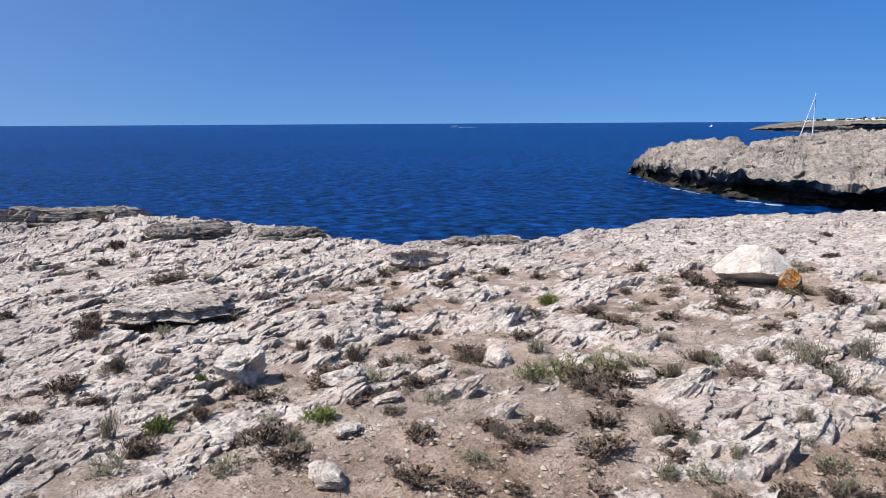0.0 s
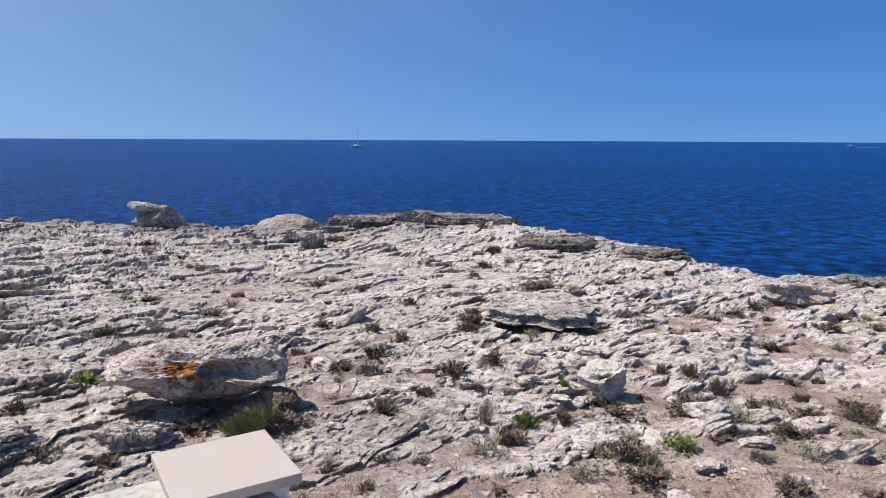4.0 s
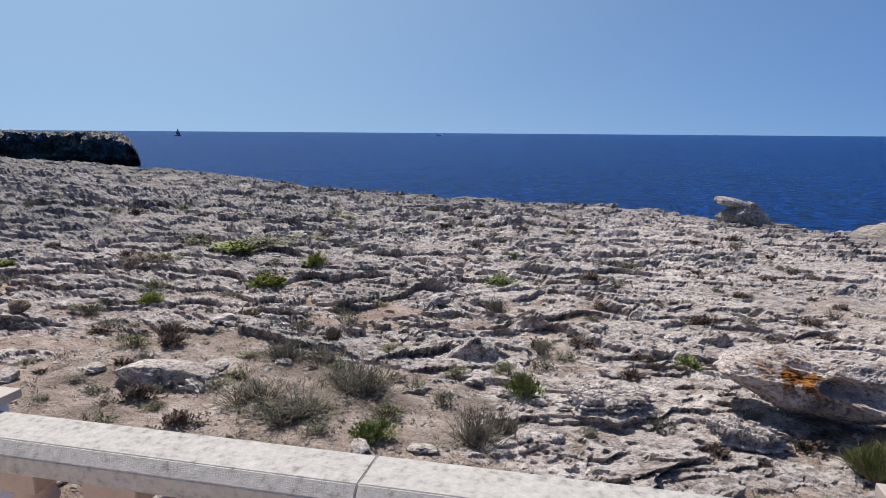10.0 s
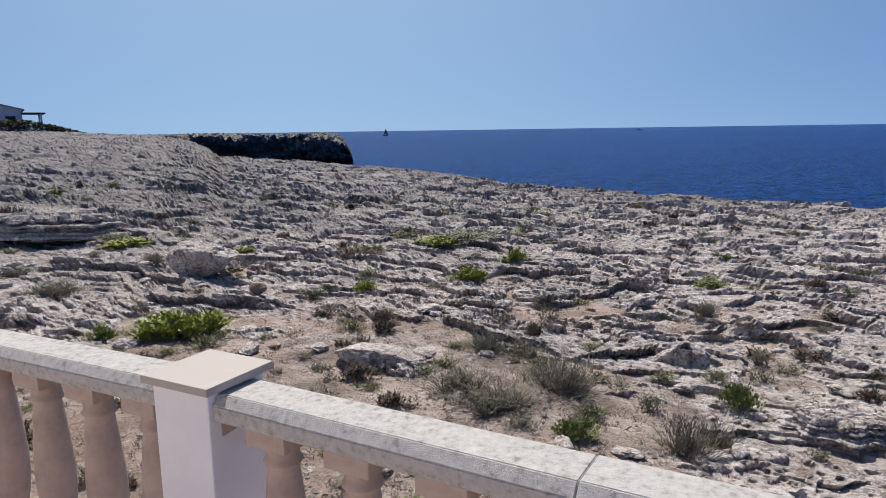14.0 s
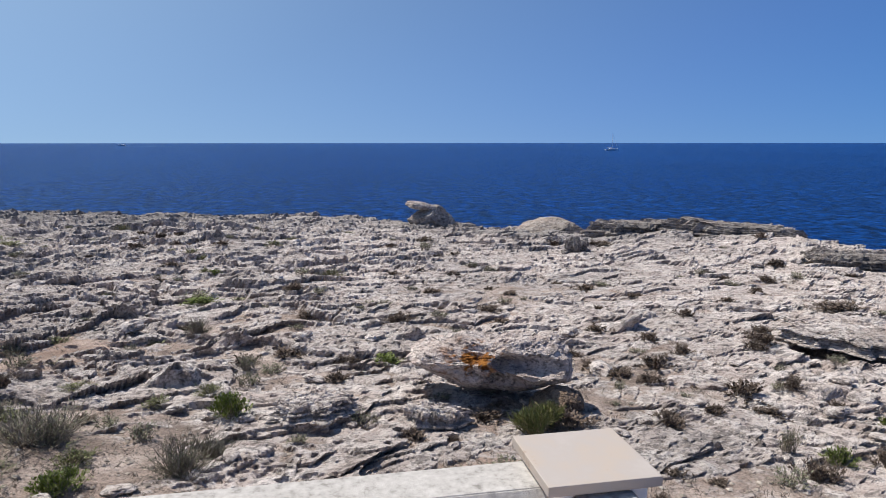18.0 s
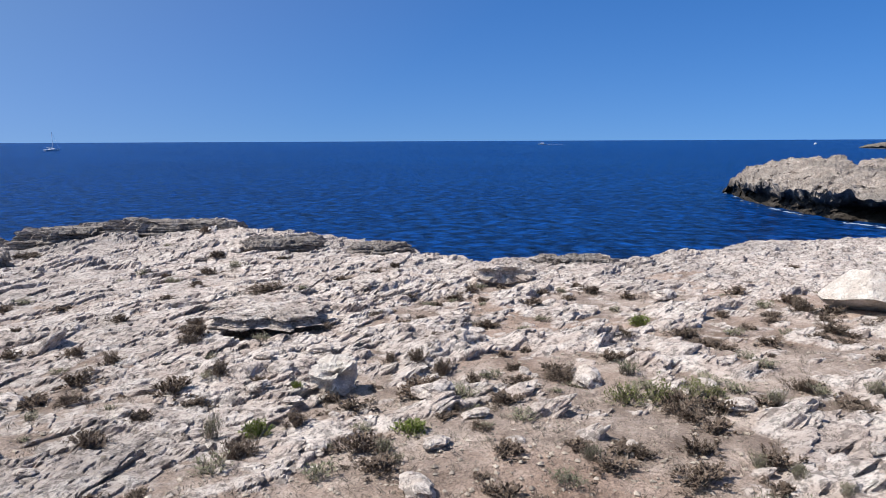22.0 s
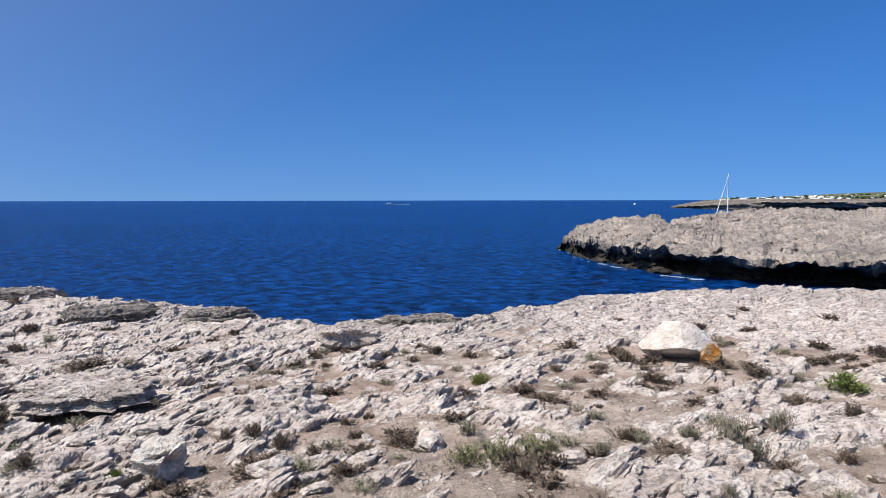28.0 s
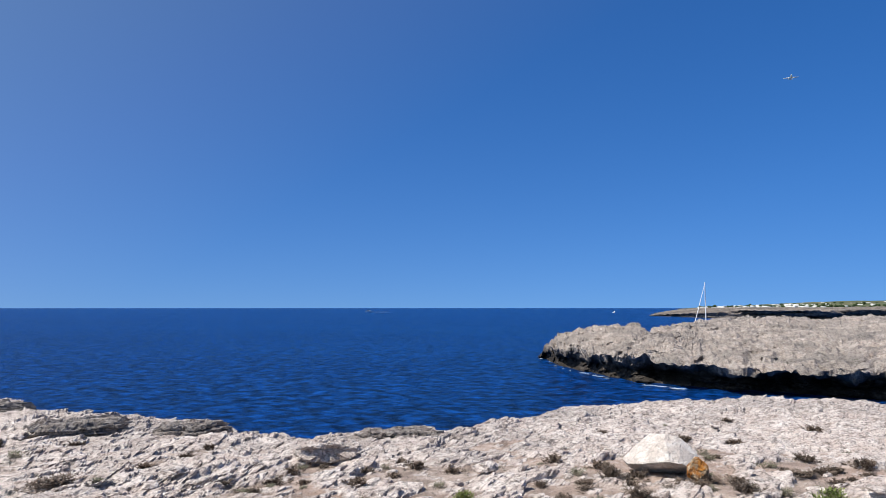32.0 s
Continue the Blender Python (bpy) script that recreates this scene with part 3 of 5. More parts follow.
def outcrop_mesh(name, size, seed, mat, cols=150, rows=34):
    """A ragged outcrop of weathered beds: a jagged outline whose layers step in and out, with a broken top. It stands on z = 0."""
    rng = np.random.default_rng(seed)
    o = rng.uniform(0, 90)
    a = np.linspace(0, 2 * math.pi, cols, endpoint=False)[None]
    z = np.concatenate([np.linspace(-0.3, 1, rows), np.full(22, 1.0)])[:, None]
    inward = np.concatenate([np.ones(rows), np.linspace(0.97, 0.02, 22)])[:, None]
    cx, cy = np.cos(a) * inward, np.sin(a) * inward
    out = 1 + 0.34 * fbm(cx * 1.6 + o, cy * 1.6, 0.0, 4, 0.6)
    bed = z * 5 + 0.8 * fbm(cx * 1.3, cy * 1.3, o, 2)
    k = np.floor(bed).astype(int) % 8
    step = np.take(rng.uniform(-0.20, 0.12, 8), k) - 0.10 * ease(0.75, 1.0, bed - np.floor(bed)) * (inward > 0.98)
    side = 0.16 * fbm(cx * 4 + o, cy * 4, z * 2.6 * size[2] / max(size) * 2, 3, 0.65)
    rad = np.clip(out + (step + side) * (inward > 0.9) - 0.10 * z, 0.2, None) * inward
    x, y = np.cos(a) * rad * size[0] / 2, np.sin(a) * rad * size[1] / 2
    top = 0.5 * fbm(cx * 1.2 + o, cy * 1.2, 3.0, 2) + 0.25 * fbm(cx * 5 + o, cy * 5, 7.0, 3, 0.6)
    t = top * 5
    top = (np.floor(t) + ease(0.6, 0.95, t - np.floor(t))) / 5
    zz = (z + np.clip(z, 0, 1) ** 2 * (0.8 * top - 0.25 * (inward > 0.9) * (z > 0.9))) * size[2]
    me = grid_mesh(name, np.stack([x, y, zz], -1), True, smooth=False)
    me.materials.append(mat)
    return me


def floor_at(x, y):
    return float(ground_height(np.array([x]), np.array([y]))[0])


def rock(name, x, y, size, turn, seed, mat, label, sink=0.06, tilt=(0, 0), category="rock", group="", **kw):
    ob = new(name, rock_mesh(name, size, seed, mat, **kw))
    k = 0.3 * min(size[0], size[1])
    low = float(np.mean(ground_height(np.array([x, x - k, x + k, x, x]), np.array([y, y, y, y - k, y + k]))))
    ob.matrix_world = pose(x, y, low - sink, tilt[0], tilt[1], turn)
    return tagged(ob, label, category, group)


# ---- terrace and balustrade ----
RAIL_A, RAIL_P = Vector((-1.812, 1.293, 0)), Vector((0.270, 1.578, 0))
RUN = (RAIL_P - RAIL_A).normalized()
TURN = math.degrees(math.atan2(RUN.y, RUN.x))
SIDE = Vector((-RUN.y, RUN.x, 0))
SPAN = (RAIL_P - RAIL_A).length


def build_terrace():
    bm = bmesh.new()
    c = RAIL_P - RUN * 3.9 - SIDE * 2.6
    box(bm, c.x, c.y, -0.272, 8.0, 5.4, 0.5, TURN)
    t = tagged(part("terrace_slab", bm, M_CONCRETE, None), "raised concrete terrace slab under the balustrade", "terrace", kind="structure")
    bm = bmesh.new()
    box(bm, -0.4, -0.4, 0, 0.395, 0.395, 0.02, 0, 0.003)
    me = bpy.data.meshes.new("tile")
    bm.to_mesh(me)
    bm.free()
    me.materials.append(M_FLOOR)
    for i in range(18):
        for j in range(11):
            o = new("tile", me)
            p = RAIL_P - RUN * (0.4 * i - 0.35) - SIDE * (0.4 * j + 0.0)
            o.matrix_world = pose(p.x, p.y, -0.012, 0, 0, TURN)
            o.parent = t


def pillar(p, turn, label):
    t = thing("pillar", pose(p.x, p.y, 0, 0, 0, turn), label, "pillar", "balustrade pillars")
    bm = bmesh.new()
    box(bm, 0, 0, 0.392, 0.20, 0.20, 0.79, 0, 0.006)
    part("shaft", bm, M_PLASTER, t)
    bm = bmesh.new()
    box(bm, 0, 0, 0.799, 0.24, 0.24, 0.022, 0, 0.0025)
    part("cap", bm, M_MARBLE, t, "cream marble cap slab")
    return t


BALUSTER = [(0.052, 0.045), (0.060, 0.055), (0.062, 0.066), (0.050, 0.078), (0.043, 0.092), (0.045, 0.115), (0.052, 0.16), (0.0585, 0.22), (0.060, 0.29), (0.056, 0.37),
            (0.050, 0.44), (0.044, 0.50), (0.041, 0.525), (0.048, 0.533), (0.051, 0.541), (0.044, 0.550), (0.042, 0.575), (0.050, 0.590)]


def baluster_bm():
    bm = bmesh.new()
    lathe(bm, BALUSTER, 20)
    box(bm, 0, 0, 0.024, 0.135, 0.135, 0.048, 0, 0.006)
    box(bm, 0, 0, 0.613, 0.13, 0.13, 0.05, 0, 0.006)
    return bm


def balustrade(a, b, label, count, lead=0.25, gap=0.10):
    """A run of balusters, a quarter of a metre apart, between two pillars at a and b; lead: from a to the first."""
    mid, d = (a + b) / 2, (b - a).normalized()
    turn = math.degrees(math.atan2(d.y, d.x))
    n = (b - a).length - 2 * gap
    t = thing("balustrade", pose(mid.x, mid.y, 0, 0, 0, turn), label, "balustrade", "terrace balustrade")
    bm = bmesh.new()
    prism(bm, [(-0.08, -0.01), (0.08, -0.01), (0.08, 0.058), (0.068, 0.07), (-0.068, 0.07), (-0.08, 0.058)], n)
    part("plinth", bm, M_CONCRETE, t)
    pieces = max(1, round(n / 1.25))
    for i in range(pieces):
        bm = bmesh.new()
        w = n / pieces
        prism(bm, [(-0.070, 0.703), (0.070, 0.703), (0.082, 0.713), (0.084, 0.752), (0.060, 0.778), (-0.060, 0.778), (-0.084, 0.752), (-0.082, 0.713)], w - 0.002)
        bmesh.ops.bevel(bm, geom=bm.edges[:], offset=0.0025, segments=2, affect="EDGES")
        o = part("handrail", bm, M_RAIL, t, "weathered cast stone rail")
        o.location = (-n / 2 + w * (i + 0.5), 0, 0.0012 * (i % 2))
    me = None
    for i in range(count):
        if me is None:
            o = part("baluster", baluster_bm(), M_CONCRETE, t)
            me = o.data
        else:
            o = new("baluster", me)
            o.parent = t
        o.location = (-n / 2 - gap + lead + 0.25 * i, 0, 0.068)
    return t


def house_wall():
    """An unseen wall added behind the terrace to bounce sunlight onto the balustrade."""
    c = RAIL_P - RUN * 3.9 - SIDE * 4.6
    bm = bmesh.new()
    box(bm, c.x, c.y, 1.4, 8.0, 0.3, 2.85, TURN)
    tagged(part("wall_back", bm, M_PLASTER, None), "unseen white wall added behind the terrace to bounce light", "wall", kind="structure")


build_terrace()
house_wall()
LEFT = Vector((math.cos(radians(10.6)), math.sin(radians(10.6)), 0))
PA = RAIL_A - LEFT * SPAN
pillar(RAIL_A, TURN + 1.5, "white plastered pillar with a cream marble cap")
pillar(RAIL_P, TURN, "white plastered corner pillar with a marble cap")
pillar(PA, 10.6, "white plastered pillar with a cream marble cap")
balustrade(RAIL_A, RAIL_P, "cast stone balustrade with weathered chamfered rail", 7, 0.253)
balustrade(PA, RAIL_A, "cast stone balustrade with weathered chamfered rail", 8, (SPAN - 0.215) % 0.25 if (SPAN - 0.215) % 0.25 > 0.18 else (SPAN - 0.215) % 0.25 + 0.25)
BACK = RAIL_P - SIDE * 2.6
pillar(BACK, TURN, "white plastered pillar with a cream marble cap")
balustrade(BACK, RAIL_P, "side balustrade of cast stone along the terrace edge", 9, 0.3)


# ---- headlands and the far shore ----
def headland(name, bears, plan, mat, label, bump_r, bump_z, cols, grain):
    """A promontory as a surface drawn along bearings: foot, undercut, lip, slope, top and back."""
    b = np.linspace(*bears, cols)
    keys = np.array(plan, float)
    prof = np.stack([np.interp(b, keys[:, 0], keys[:, k]) for k in range(1, keys.shape[1])], 1)
    foot, lip_r, lip_z, top_r, top_z = prof.T
    u = np.concatenate([np.linspace(0, 1, 7, endpoint=False), np.linspace(1, 2, 12, endpoint=False), np.linspace(2, 3, 12, endpoint=False),
                        np.linspace(3, 4, 110, endpoint=False), np.linspace(4, 5, 10), [6]])
    deep = np.full_like(foot, SEA - 0.8)
    cut = np.maximum(lip_z - (lip_z - SEA) * 0.55, SEA + 0.05)
    R = np.stack([foot + 1.2, foot + 1.5, np.maximum(lip_r, foot + 0.1) + 2.0, lip_r, top_r, top_r + 14, top_r + 26], 0)
    Z = np.stack([deep, np.full_like(foot, SEA + 0.12), cut, lip_z, top_z, top_z - 1.5, deep], 0)
    lo = np.clip(np.floor(u).astype(int), 0, 5)
    w = (u - lo)[:, None]
    r, z = R[lo] * (1 - w) + R[lo + 1] * w, Z[lo] * (1 - w) + Z[lo + 1] * w
    rise = np.clip(u - 3, 0, 1)[:, None]
    z = np.where((u[:, None] > 3) & (u[:, None] < 4), Z[3] + (Z[4] - Z[3]) * rise ** 0.75, z)
    bb = np.radians(b)[None] + 0 * r
    x, y = r * np.sin(bb), r * np.cos(bb)
    n1 = fbm(x / grain, y / grain, z / (grain * 0.6), 6, 0.62)
    n2 = fbm(x / (grain * 0.25) + 9, y / (grain * 0.25), z / (grain * 0.12), 2, 0.5)
    knob = 0.45 - np.abs(fbm(x / (grain * 0.2), y / (grain * 0.3), z / (grain * 0.08) + 4, 3, 0.55))
    bay = fbm(b[None] * 0.33 + 0 * r, z * 0.55, 0.0, 2, 0.5)
    edge = ease(0.3, 1.2, u)[:, None]
    face = ease(0.6, 1.4, u)[:, None] * ease(3.6, 2.6, u)[:, None]
    r2 = r + (bump_r * n1 + bump_r * 0.42 * n2) * edge * ease(5.2, 4, u)[:, None] - bump_r * 0.5 * knob * face + bump_r * 1.3 * ease(-0.1, 0.4, bay) * face
    # weathered beds: flat treads and short risers across the slope, with hollows and swells
    bed = z * 2.2 + 1.6 * n1
    step = (np.floor(bed) + ease(0.55, 0.95, bed - np.floor(bed)) - bed) / 2.2
    top = ease(1.4, 3.2, u)[:, None] * ease(5.2, 4, u)[:, None]
    z2 = z + (bump_z * (0.7 * n1 + 0.7 * n2 + 1.1 * knob) + 0.7 * bump_z / 0.5 * step) * top
    z2 = z2 - bump_z * 1.1 * ease(0.18, 0.34, perlin(x / (grain * 0.35), y / (grain * 0.6), 7.0)) * top * ease(3.1, 3.3, u)[:, None]
    xyz = np.stack([r2 * np.sin(bb), r2 * np.cos(bb), z2], -1)
    me = grid_mesh(name, xyz[:, ::-1], smooth=False)
    me.materials.append(mat)
    return tagged(new(name, me), label, "headland", kind="structure")


# bearing, foot, lip distance, lip height, top distance, top height
headland("headland_east", (68.4, 112), [(68.4, 67.5, 67.3, -3.3, 68, -3.2), (69.0, 65, 64.4, -2.5, 67, -2.3), (70, 57.5, 58.4, -1.9, 66, -1.2), (71.8, 53, 53.5, -1.75, 64, -0.55),
         (74, 49, 49, -1.75, 64, -0.20), (76.0, 46, 45.8, -1.85, 64, -0.21), (77, 45.6, 45.2, -1.9, 62, -0.50), (78.6, 44.8, 44.4, -1.95, 66, -0.34), (81.2, 43.9, 43.4, -1.95, 77, 0.14),
         (84, 43.2, 42.6, -1.95, 80, 0.30), (90, 42.4, 41.8, -1.9, 82, 0.36), (100, 42, 41.4, -1.6, 84, 0.6), (112, 42, 41.2, -1.2, 86, 1.0)],
         M_CLIFF, "grey limestone headland with undercut sea cliff", 1.5, 0.5, 680, 5.5)
headland("headland_west", (-66, -44.7), [(-66, 90, 89, 0.8, 100, 1.0), (-57, 94, 93, 0.82, 104, 0.92), (-52, 97, 96, 0.80, 108, 0.88), (-47, 99.5, 98.5, 0.75, 110, 0.86),
         (-45.6, 101, 100, 0.35, 110, 0.5), (-44.9, 102.5, 102, -1.8, 108, -1.6), (-44.7, 104, 104, -3.3, 107, -3.2)],
         M_DARKCLIFF, "dark weathered sea cliff of a low headland", 2.2, 0.55, 260, 3.5)
headland("headland_far", (77.3, 116), [(77.3, 420, 420, -3.3, 440, -3.2), (78, 400, 400, -2.4, 470, -1.9), (79.5, 380, 380, -1.8, 470, 0.2), (82.0, 330, 329, -0.9, 470, 1.35), (84, 300, 299, 0.2, 440, 1.40),
         (90, 285, 284, 0.4, 440, 1.45), (100, 280, 279, 0.6, 440, 2.5), (116, 270, 269, 1.0, 440, 4.0)],
         M_FARCLIFF, "far low rocky shore across the bay", 3.0, 0.5, 300, 18.0)


def far_country():
    """The rising country behind the far shore, with scrub, and the white houses of a town on it."""
    b = np.linspace(79.2, 120, 260)
    r = np.linspace(900, 2600, 40)
    bb, rr = np.meshgrid(np.radians(b), r)
    x, y = rr * np.sin(bb), rr * np.cos(bb)
    k = ease(900, 2400, rr) * ease(79, 92, np.degrees(bb)) * 20
    z = -3.6 + 3.6 * ease(900, 1000, rr) * ease(79.2, 81, np.degrees(bb)) + k + 5 * fbm(x / 180, y / 180, 1.0, 3) * k / 20
    me = grid_mesh("far_land", np.stack([x, y, z], -1)[:, ::-1])
    me.materials.append(mottled("far_scrub", [(0.35, (0.05, 0.065, 0.03)), (0.55, (0.10, 0.11, 0.06)), (0.72, (0.24, 0.21, 0.15))], 0.02, 0.95, 0.1, 0))
    tagged(new("far_land", me), "far scrub covered country rising inland", "land", kind="structure")
    rng = random.Random(5)
    white = mottled("white_wall", [(0.3, (0.72, 0.71, 0.69)), (0.7, (0.82, 0.81, 0.79))], 0.3, 0.9, 0.1, 0)
    bm = bmesh.new()
    box(bm, 0, 0, 2.6, 1, 0.7, 5.2)
    box(bm, 0.2, 0, 5.6, 0.4, 0.5, 0.9)
    me = bpy.data.meshes.new("far_house")
    bm.to_mesh(me)
    bm.free()
    me.materials.append(white)
    for i in range(120):
        bear, dist = rng.uniform(81, 99) if i < 90 else rng.uniform(81, 90), rng.uniform(960, 1900)
        p = at(bear, dist)
        zz = -3.6 + 3.6 + float(ease(900, 2400, dist) * ease(79, 92, bear)) * 17.5
        o = new("far_house", me)
        o.matrix_world = pose(p.x, p.y, zz - 1.0, 0, 0, rng.uniform(0, 90)) @ Matrix.Diagonal((rng.uniform(6, 16), rng.uniform(6, 10), rng.uniform(0.45, 0.75), 1))
        tagged(o, "small white flat-roofed house of the far town", "house", "far town houses")
    green = mottled("far_tree", [(0.3, (0.025, 0.045, 0.02)), (0.7, (0.06, 0.085, 0.035))], 0.5, 0.9, 0.1, 0)
    bm = bmesh.new()
    for j in range(9):
        g = bmesh.ops.create_icosphere(bm, subdivisions=1, radius=1.0)
        bmesh.ops.transform(bm, verts=g["verts"], matrix=Matrix.Translation((rng.uniform(-2.5, 2.5), rng.uniform(-2.5, 2.5), rng.uniform(2, 5))) @ Matrix.Diagonal((rng.uniform(1, 2.2), rng.uniform(1, 2.2), rng.uniform(1, 2), 1)))
    for v in bm.verts:
        v.co += Vector((rng.uniform(-.4, .4), rng.uniform(-.4, .4), rng.uniform(-.4, .4)))
    bmesh.ops.create_cone(bm, cap_ends=True, segments=6, radius1=0.5, radius2=0.3, depth=3, matrix=Matrix.Translation((0, 0, 1.4)))
    me = bpy.data.meshes.new("far_tree")
    bm.to_mesh(me)
    bm.free()
    me.materials.append(green)
    for i in range(110):
        bear, dist = rng.uniform(81, 99), rng.uniform(950, 1800)
        p = at(bear, dist)
        o = new("far_tree", me)
        s = rng.uniform(0.45, 0.95)
        o.matrix_world = pose(p.x, p.y, float(ease(900, 2400, dist) * ease(79, 92, bear)) * 17.5 - 0.8, 0, 0, rng.uniform(0, 360)) @ Matrix.Diagonal((s, s, s * rng.uniform(0.8, 1.4), 1))
        tagged(o, "dark green tree among the far houses", "tree", "far town trees")


far_country()


def surf_line():
    """Thin broken foam where the swell meets the foot of the headland."""
    m, n, l, bs = material("foam", 0.7, 0, 0.2)
    l.new(ramp(n, l, noise_tex(n, l, 1.5, 5, 0.7), [(0.3, (0.05, 0.12, 0.22)), (0.65, (0.45, 0.52, 0.6))]), bs.inputs["Base Color"])
    rng = random.Random(8)
    bm = bmesh.new()
    for i in range(34):
        b = rng.uniform(68.3, 80)
        r = float(np.interp(b, [68.4, 69, 70, 71.8, 74, 76.3, 77, 79.5, 84], [67.5, 65, 57.5, 53, 49, 46, 45.6, 44.4, 43.2])) - rng.uniform(0.2, 0.9)
        w, d = rng.uniform(0.08, 0.3), rng.uniform(0.02, 0.06)
        p = at(b, r, SEA + 0.03)
        q = at(b + 90, 1)
        ring = []
        for k in range(9):
            a = 2 * math.pi * k / 9
            e = rng.uniform(0.6, 1.2)
            ring.append(bm.verts.new(p + q * (w * e * math.cos(a)) + at(b, 1) * (d * e * math.sin(a))))
        c = bm.verts.new(p + Vector((0, 0, 0.05)))
        for k in range(9):
            bm.faces.new((c, ring[k], ring[(k + 1) % 9]))
    bmesh.ops.recalc_face_normals(bm, faces=bm.faces)
    o = part("surf", bm, m, None)
    tagged(o, "thin white foam along the foot of the cliff", "foam", kind="stuff")


surf_line()


# ---- rocks ----
def big_rocks():
    rock("lichen_boulder", 0.37, 4.10, (1.0, 0.70, 0.50), -6, 11, M_LICHEN_ROCK, "large pitted grey boulder with orange lichen patches", 0.0, (0, 2), "boulder", level=6, cut=3, rugged=0.15, flat=0.1,
         planes=((-0.22, -0.95, -0.30, 0.50), (-0.12, -0.12, 0.95, 0.58), (-0.62, -0.40, -0.70, 0.56), (-0.80, -0.15, 0.55, 0.70), (0.1, 1, 0.2, 0.6), (0.2, -0.55, -0.85, 0.52)),
         bore=[(0.40, -0.85, 0.36, 19, 0.6), (0.72, -0.65, 0.25, 17, 0.55), (0.30, -0.9, -0.30, 21, 0.6), (-0.45, -0.85, 0.0, 9, 0.10), (-0.15, -0.9, -0.2, 7, 0.10)])
    rock("rock", 0.75, 3.88, (0.31, 0.25, 0.20), 10, 21, M_BROWN_ROCK, "small ochre stained rock beside the lichen boulder", 0.03, level=5, cut=6)
    rock("white_boulder", 7.30, 1.70, (0.72, 0.74, 0.50), -14, 31, M_SMOOTH_ROCK, "pale broken boulder with a smooth bright face", 0.02, (0, 0), "boulder", level=5, cut=3, rugged=0.05,
         planes=((-0.74, 0.05, 0.66, 0.34), (-0.55, -0.3, -0.8, 0.52), (-0.2, -0.75, 0.6, 0.52), (-0.2, 0.8, 0.55, 0.6), (0.9, 0, 0.3, 0.6)))
    rock("rock", 7.08, 1.33, (0.17, 0.19, 0.26), 20, 33, M_ORANGE_ROCK, "ochre orange rock leaning against the pale boulder", 0.0, (12, 0), level=4, cut=9, rugged=0.3)
    rock("pierced_rock", 2.64, 3.41, (0.36, 0.30, 0.24), -30, 41, M_SMOOTH_ROCK, "white rock with dark holes and a hollow underside", -0.01, category="rock", level=6, cut=10, rugged=0.20,
         bore=[(-0.50, -0.80, 0.45, 13, 0.8), (0.0, -0.80, 0.60, 9, 0.8), (-0.25, -0.8, 0.5, 8, 0.8), (0.30, -0.88, 0.08, 31, 0.85)])
    for x, y, sx, sy, sz, turn, seed in ((3.24, 5.09, 0.95, 0.66, 0.075, -28, 51), (-9.9, 4.3, 1.7, 1.1, 0.24, 25, 53), (-0.60, 3.85, 0.46, 0.34, 0.07, 12, 54), (0.05, 3.75, 0.34, 0.24, 0.08, -8, 55)):
        z = floor_at(x, y)
        ob = new("rock_slab", outcrop_mesh("rock_slab", (sx, sy, sz), seed, M_ROCK))
        ob.matrix_world = pose(x, y, z + (0.13 if seed == 51 else 0.02), 5 if seed == 51 else -4, 0, turn)
        tagged(ob, "flat pale limestone slab lifted over a dark gap", "rock slab", "lifted slabs")
    rock("rock_slab", -2.98, 3.19, (0.62, 0.50, 0.13), 22, 56, M_ROCK, "flat limestone slab with a dark broken front edge", 0.0, (-6, 4), "rock slab", "lifted slabs", level=5, cut=5, rugged=0.10, flat=0.3,
         planes=((0.0, -1, 0.0, 0.5),))
    rock("hollow_rock", 6.40, 5.12, (0.72, 0.50, 0.30), -50, 61, M_ROCK, "dark weathered rock with a hollow shaded front", 0.02, level=6, cut=7, rugged=0.20, bore=[(0.15, -1, -0.10, 52, 0.72), (-0.6, -0.8, -0.05, 28, 0.5)])
    # along the edge of the shore
    for x, y, sx, sy, sz, turn, seed, lean in ((0.95, 16.5, 1.5, 0.8, 0.16, 8, 72, 4),
                                               (6.2, 12.9, 2.4, 1.0, 0.20, -28, 74, 3), (4.6, 13.9, 1.8, 1.0, 0.24, -20, 77, 0), (6.1, 9.3, 1.2, 0.7, 0.20, -35, 75, 0), (7.0, 8.0, 1.0, 0.6, 0.16, -40, 76, 0),
                                               (8.1, 5.3, 1.2, 0.7, 0.18, -57, 78, 0), (2.7, 11.1, 0.45, 0.36, 0.26, -10, 79, 0)):
        ob = new("shore_outcrop", outcrop_mesh("shore_outcrop", (sx, sy, sz), seed, M_OUTCROP))
        ob.matrix_world = pose(x, y, floor_at(x, y) - 0.06, 0, lean, turn)
        tagged(ob, "rugged grey outcrop of weathered beds at the shore edge", "rock", "shore outcrops")
    rock("shore_rock", 3.22, 15.3, (1.62, 0.9, 0.50), -6, 73, M_GREYROCK, "domed brown-grey rock standing at the edge of the shore", 0.10, level=5, cut=6, rugged=0.10)
    rock("shore_rock", 0.58, 16.25, (1.15, 0.8, 0.62), 0, 71, M_GREYROCK, "grey rock carrying a beak-like ledge at the shore", 0.10, level=5, cut=6, rugged=0.14)
    ob = rock("rock_ledge", 0.30, 16.2, (0.78, 0.5, 0.22), 4, 74, M_ROCK, "pale beak-like rock ledge jutting from the shore rock", 0.0, (0, 10), level=5, cut=6, rugged=0.16)
    ob.location.z += 0.33
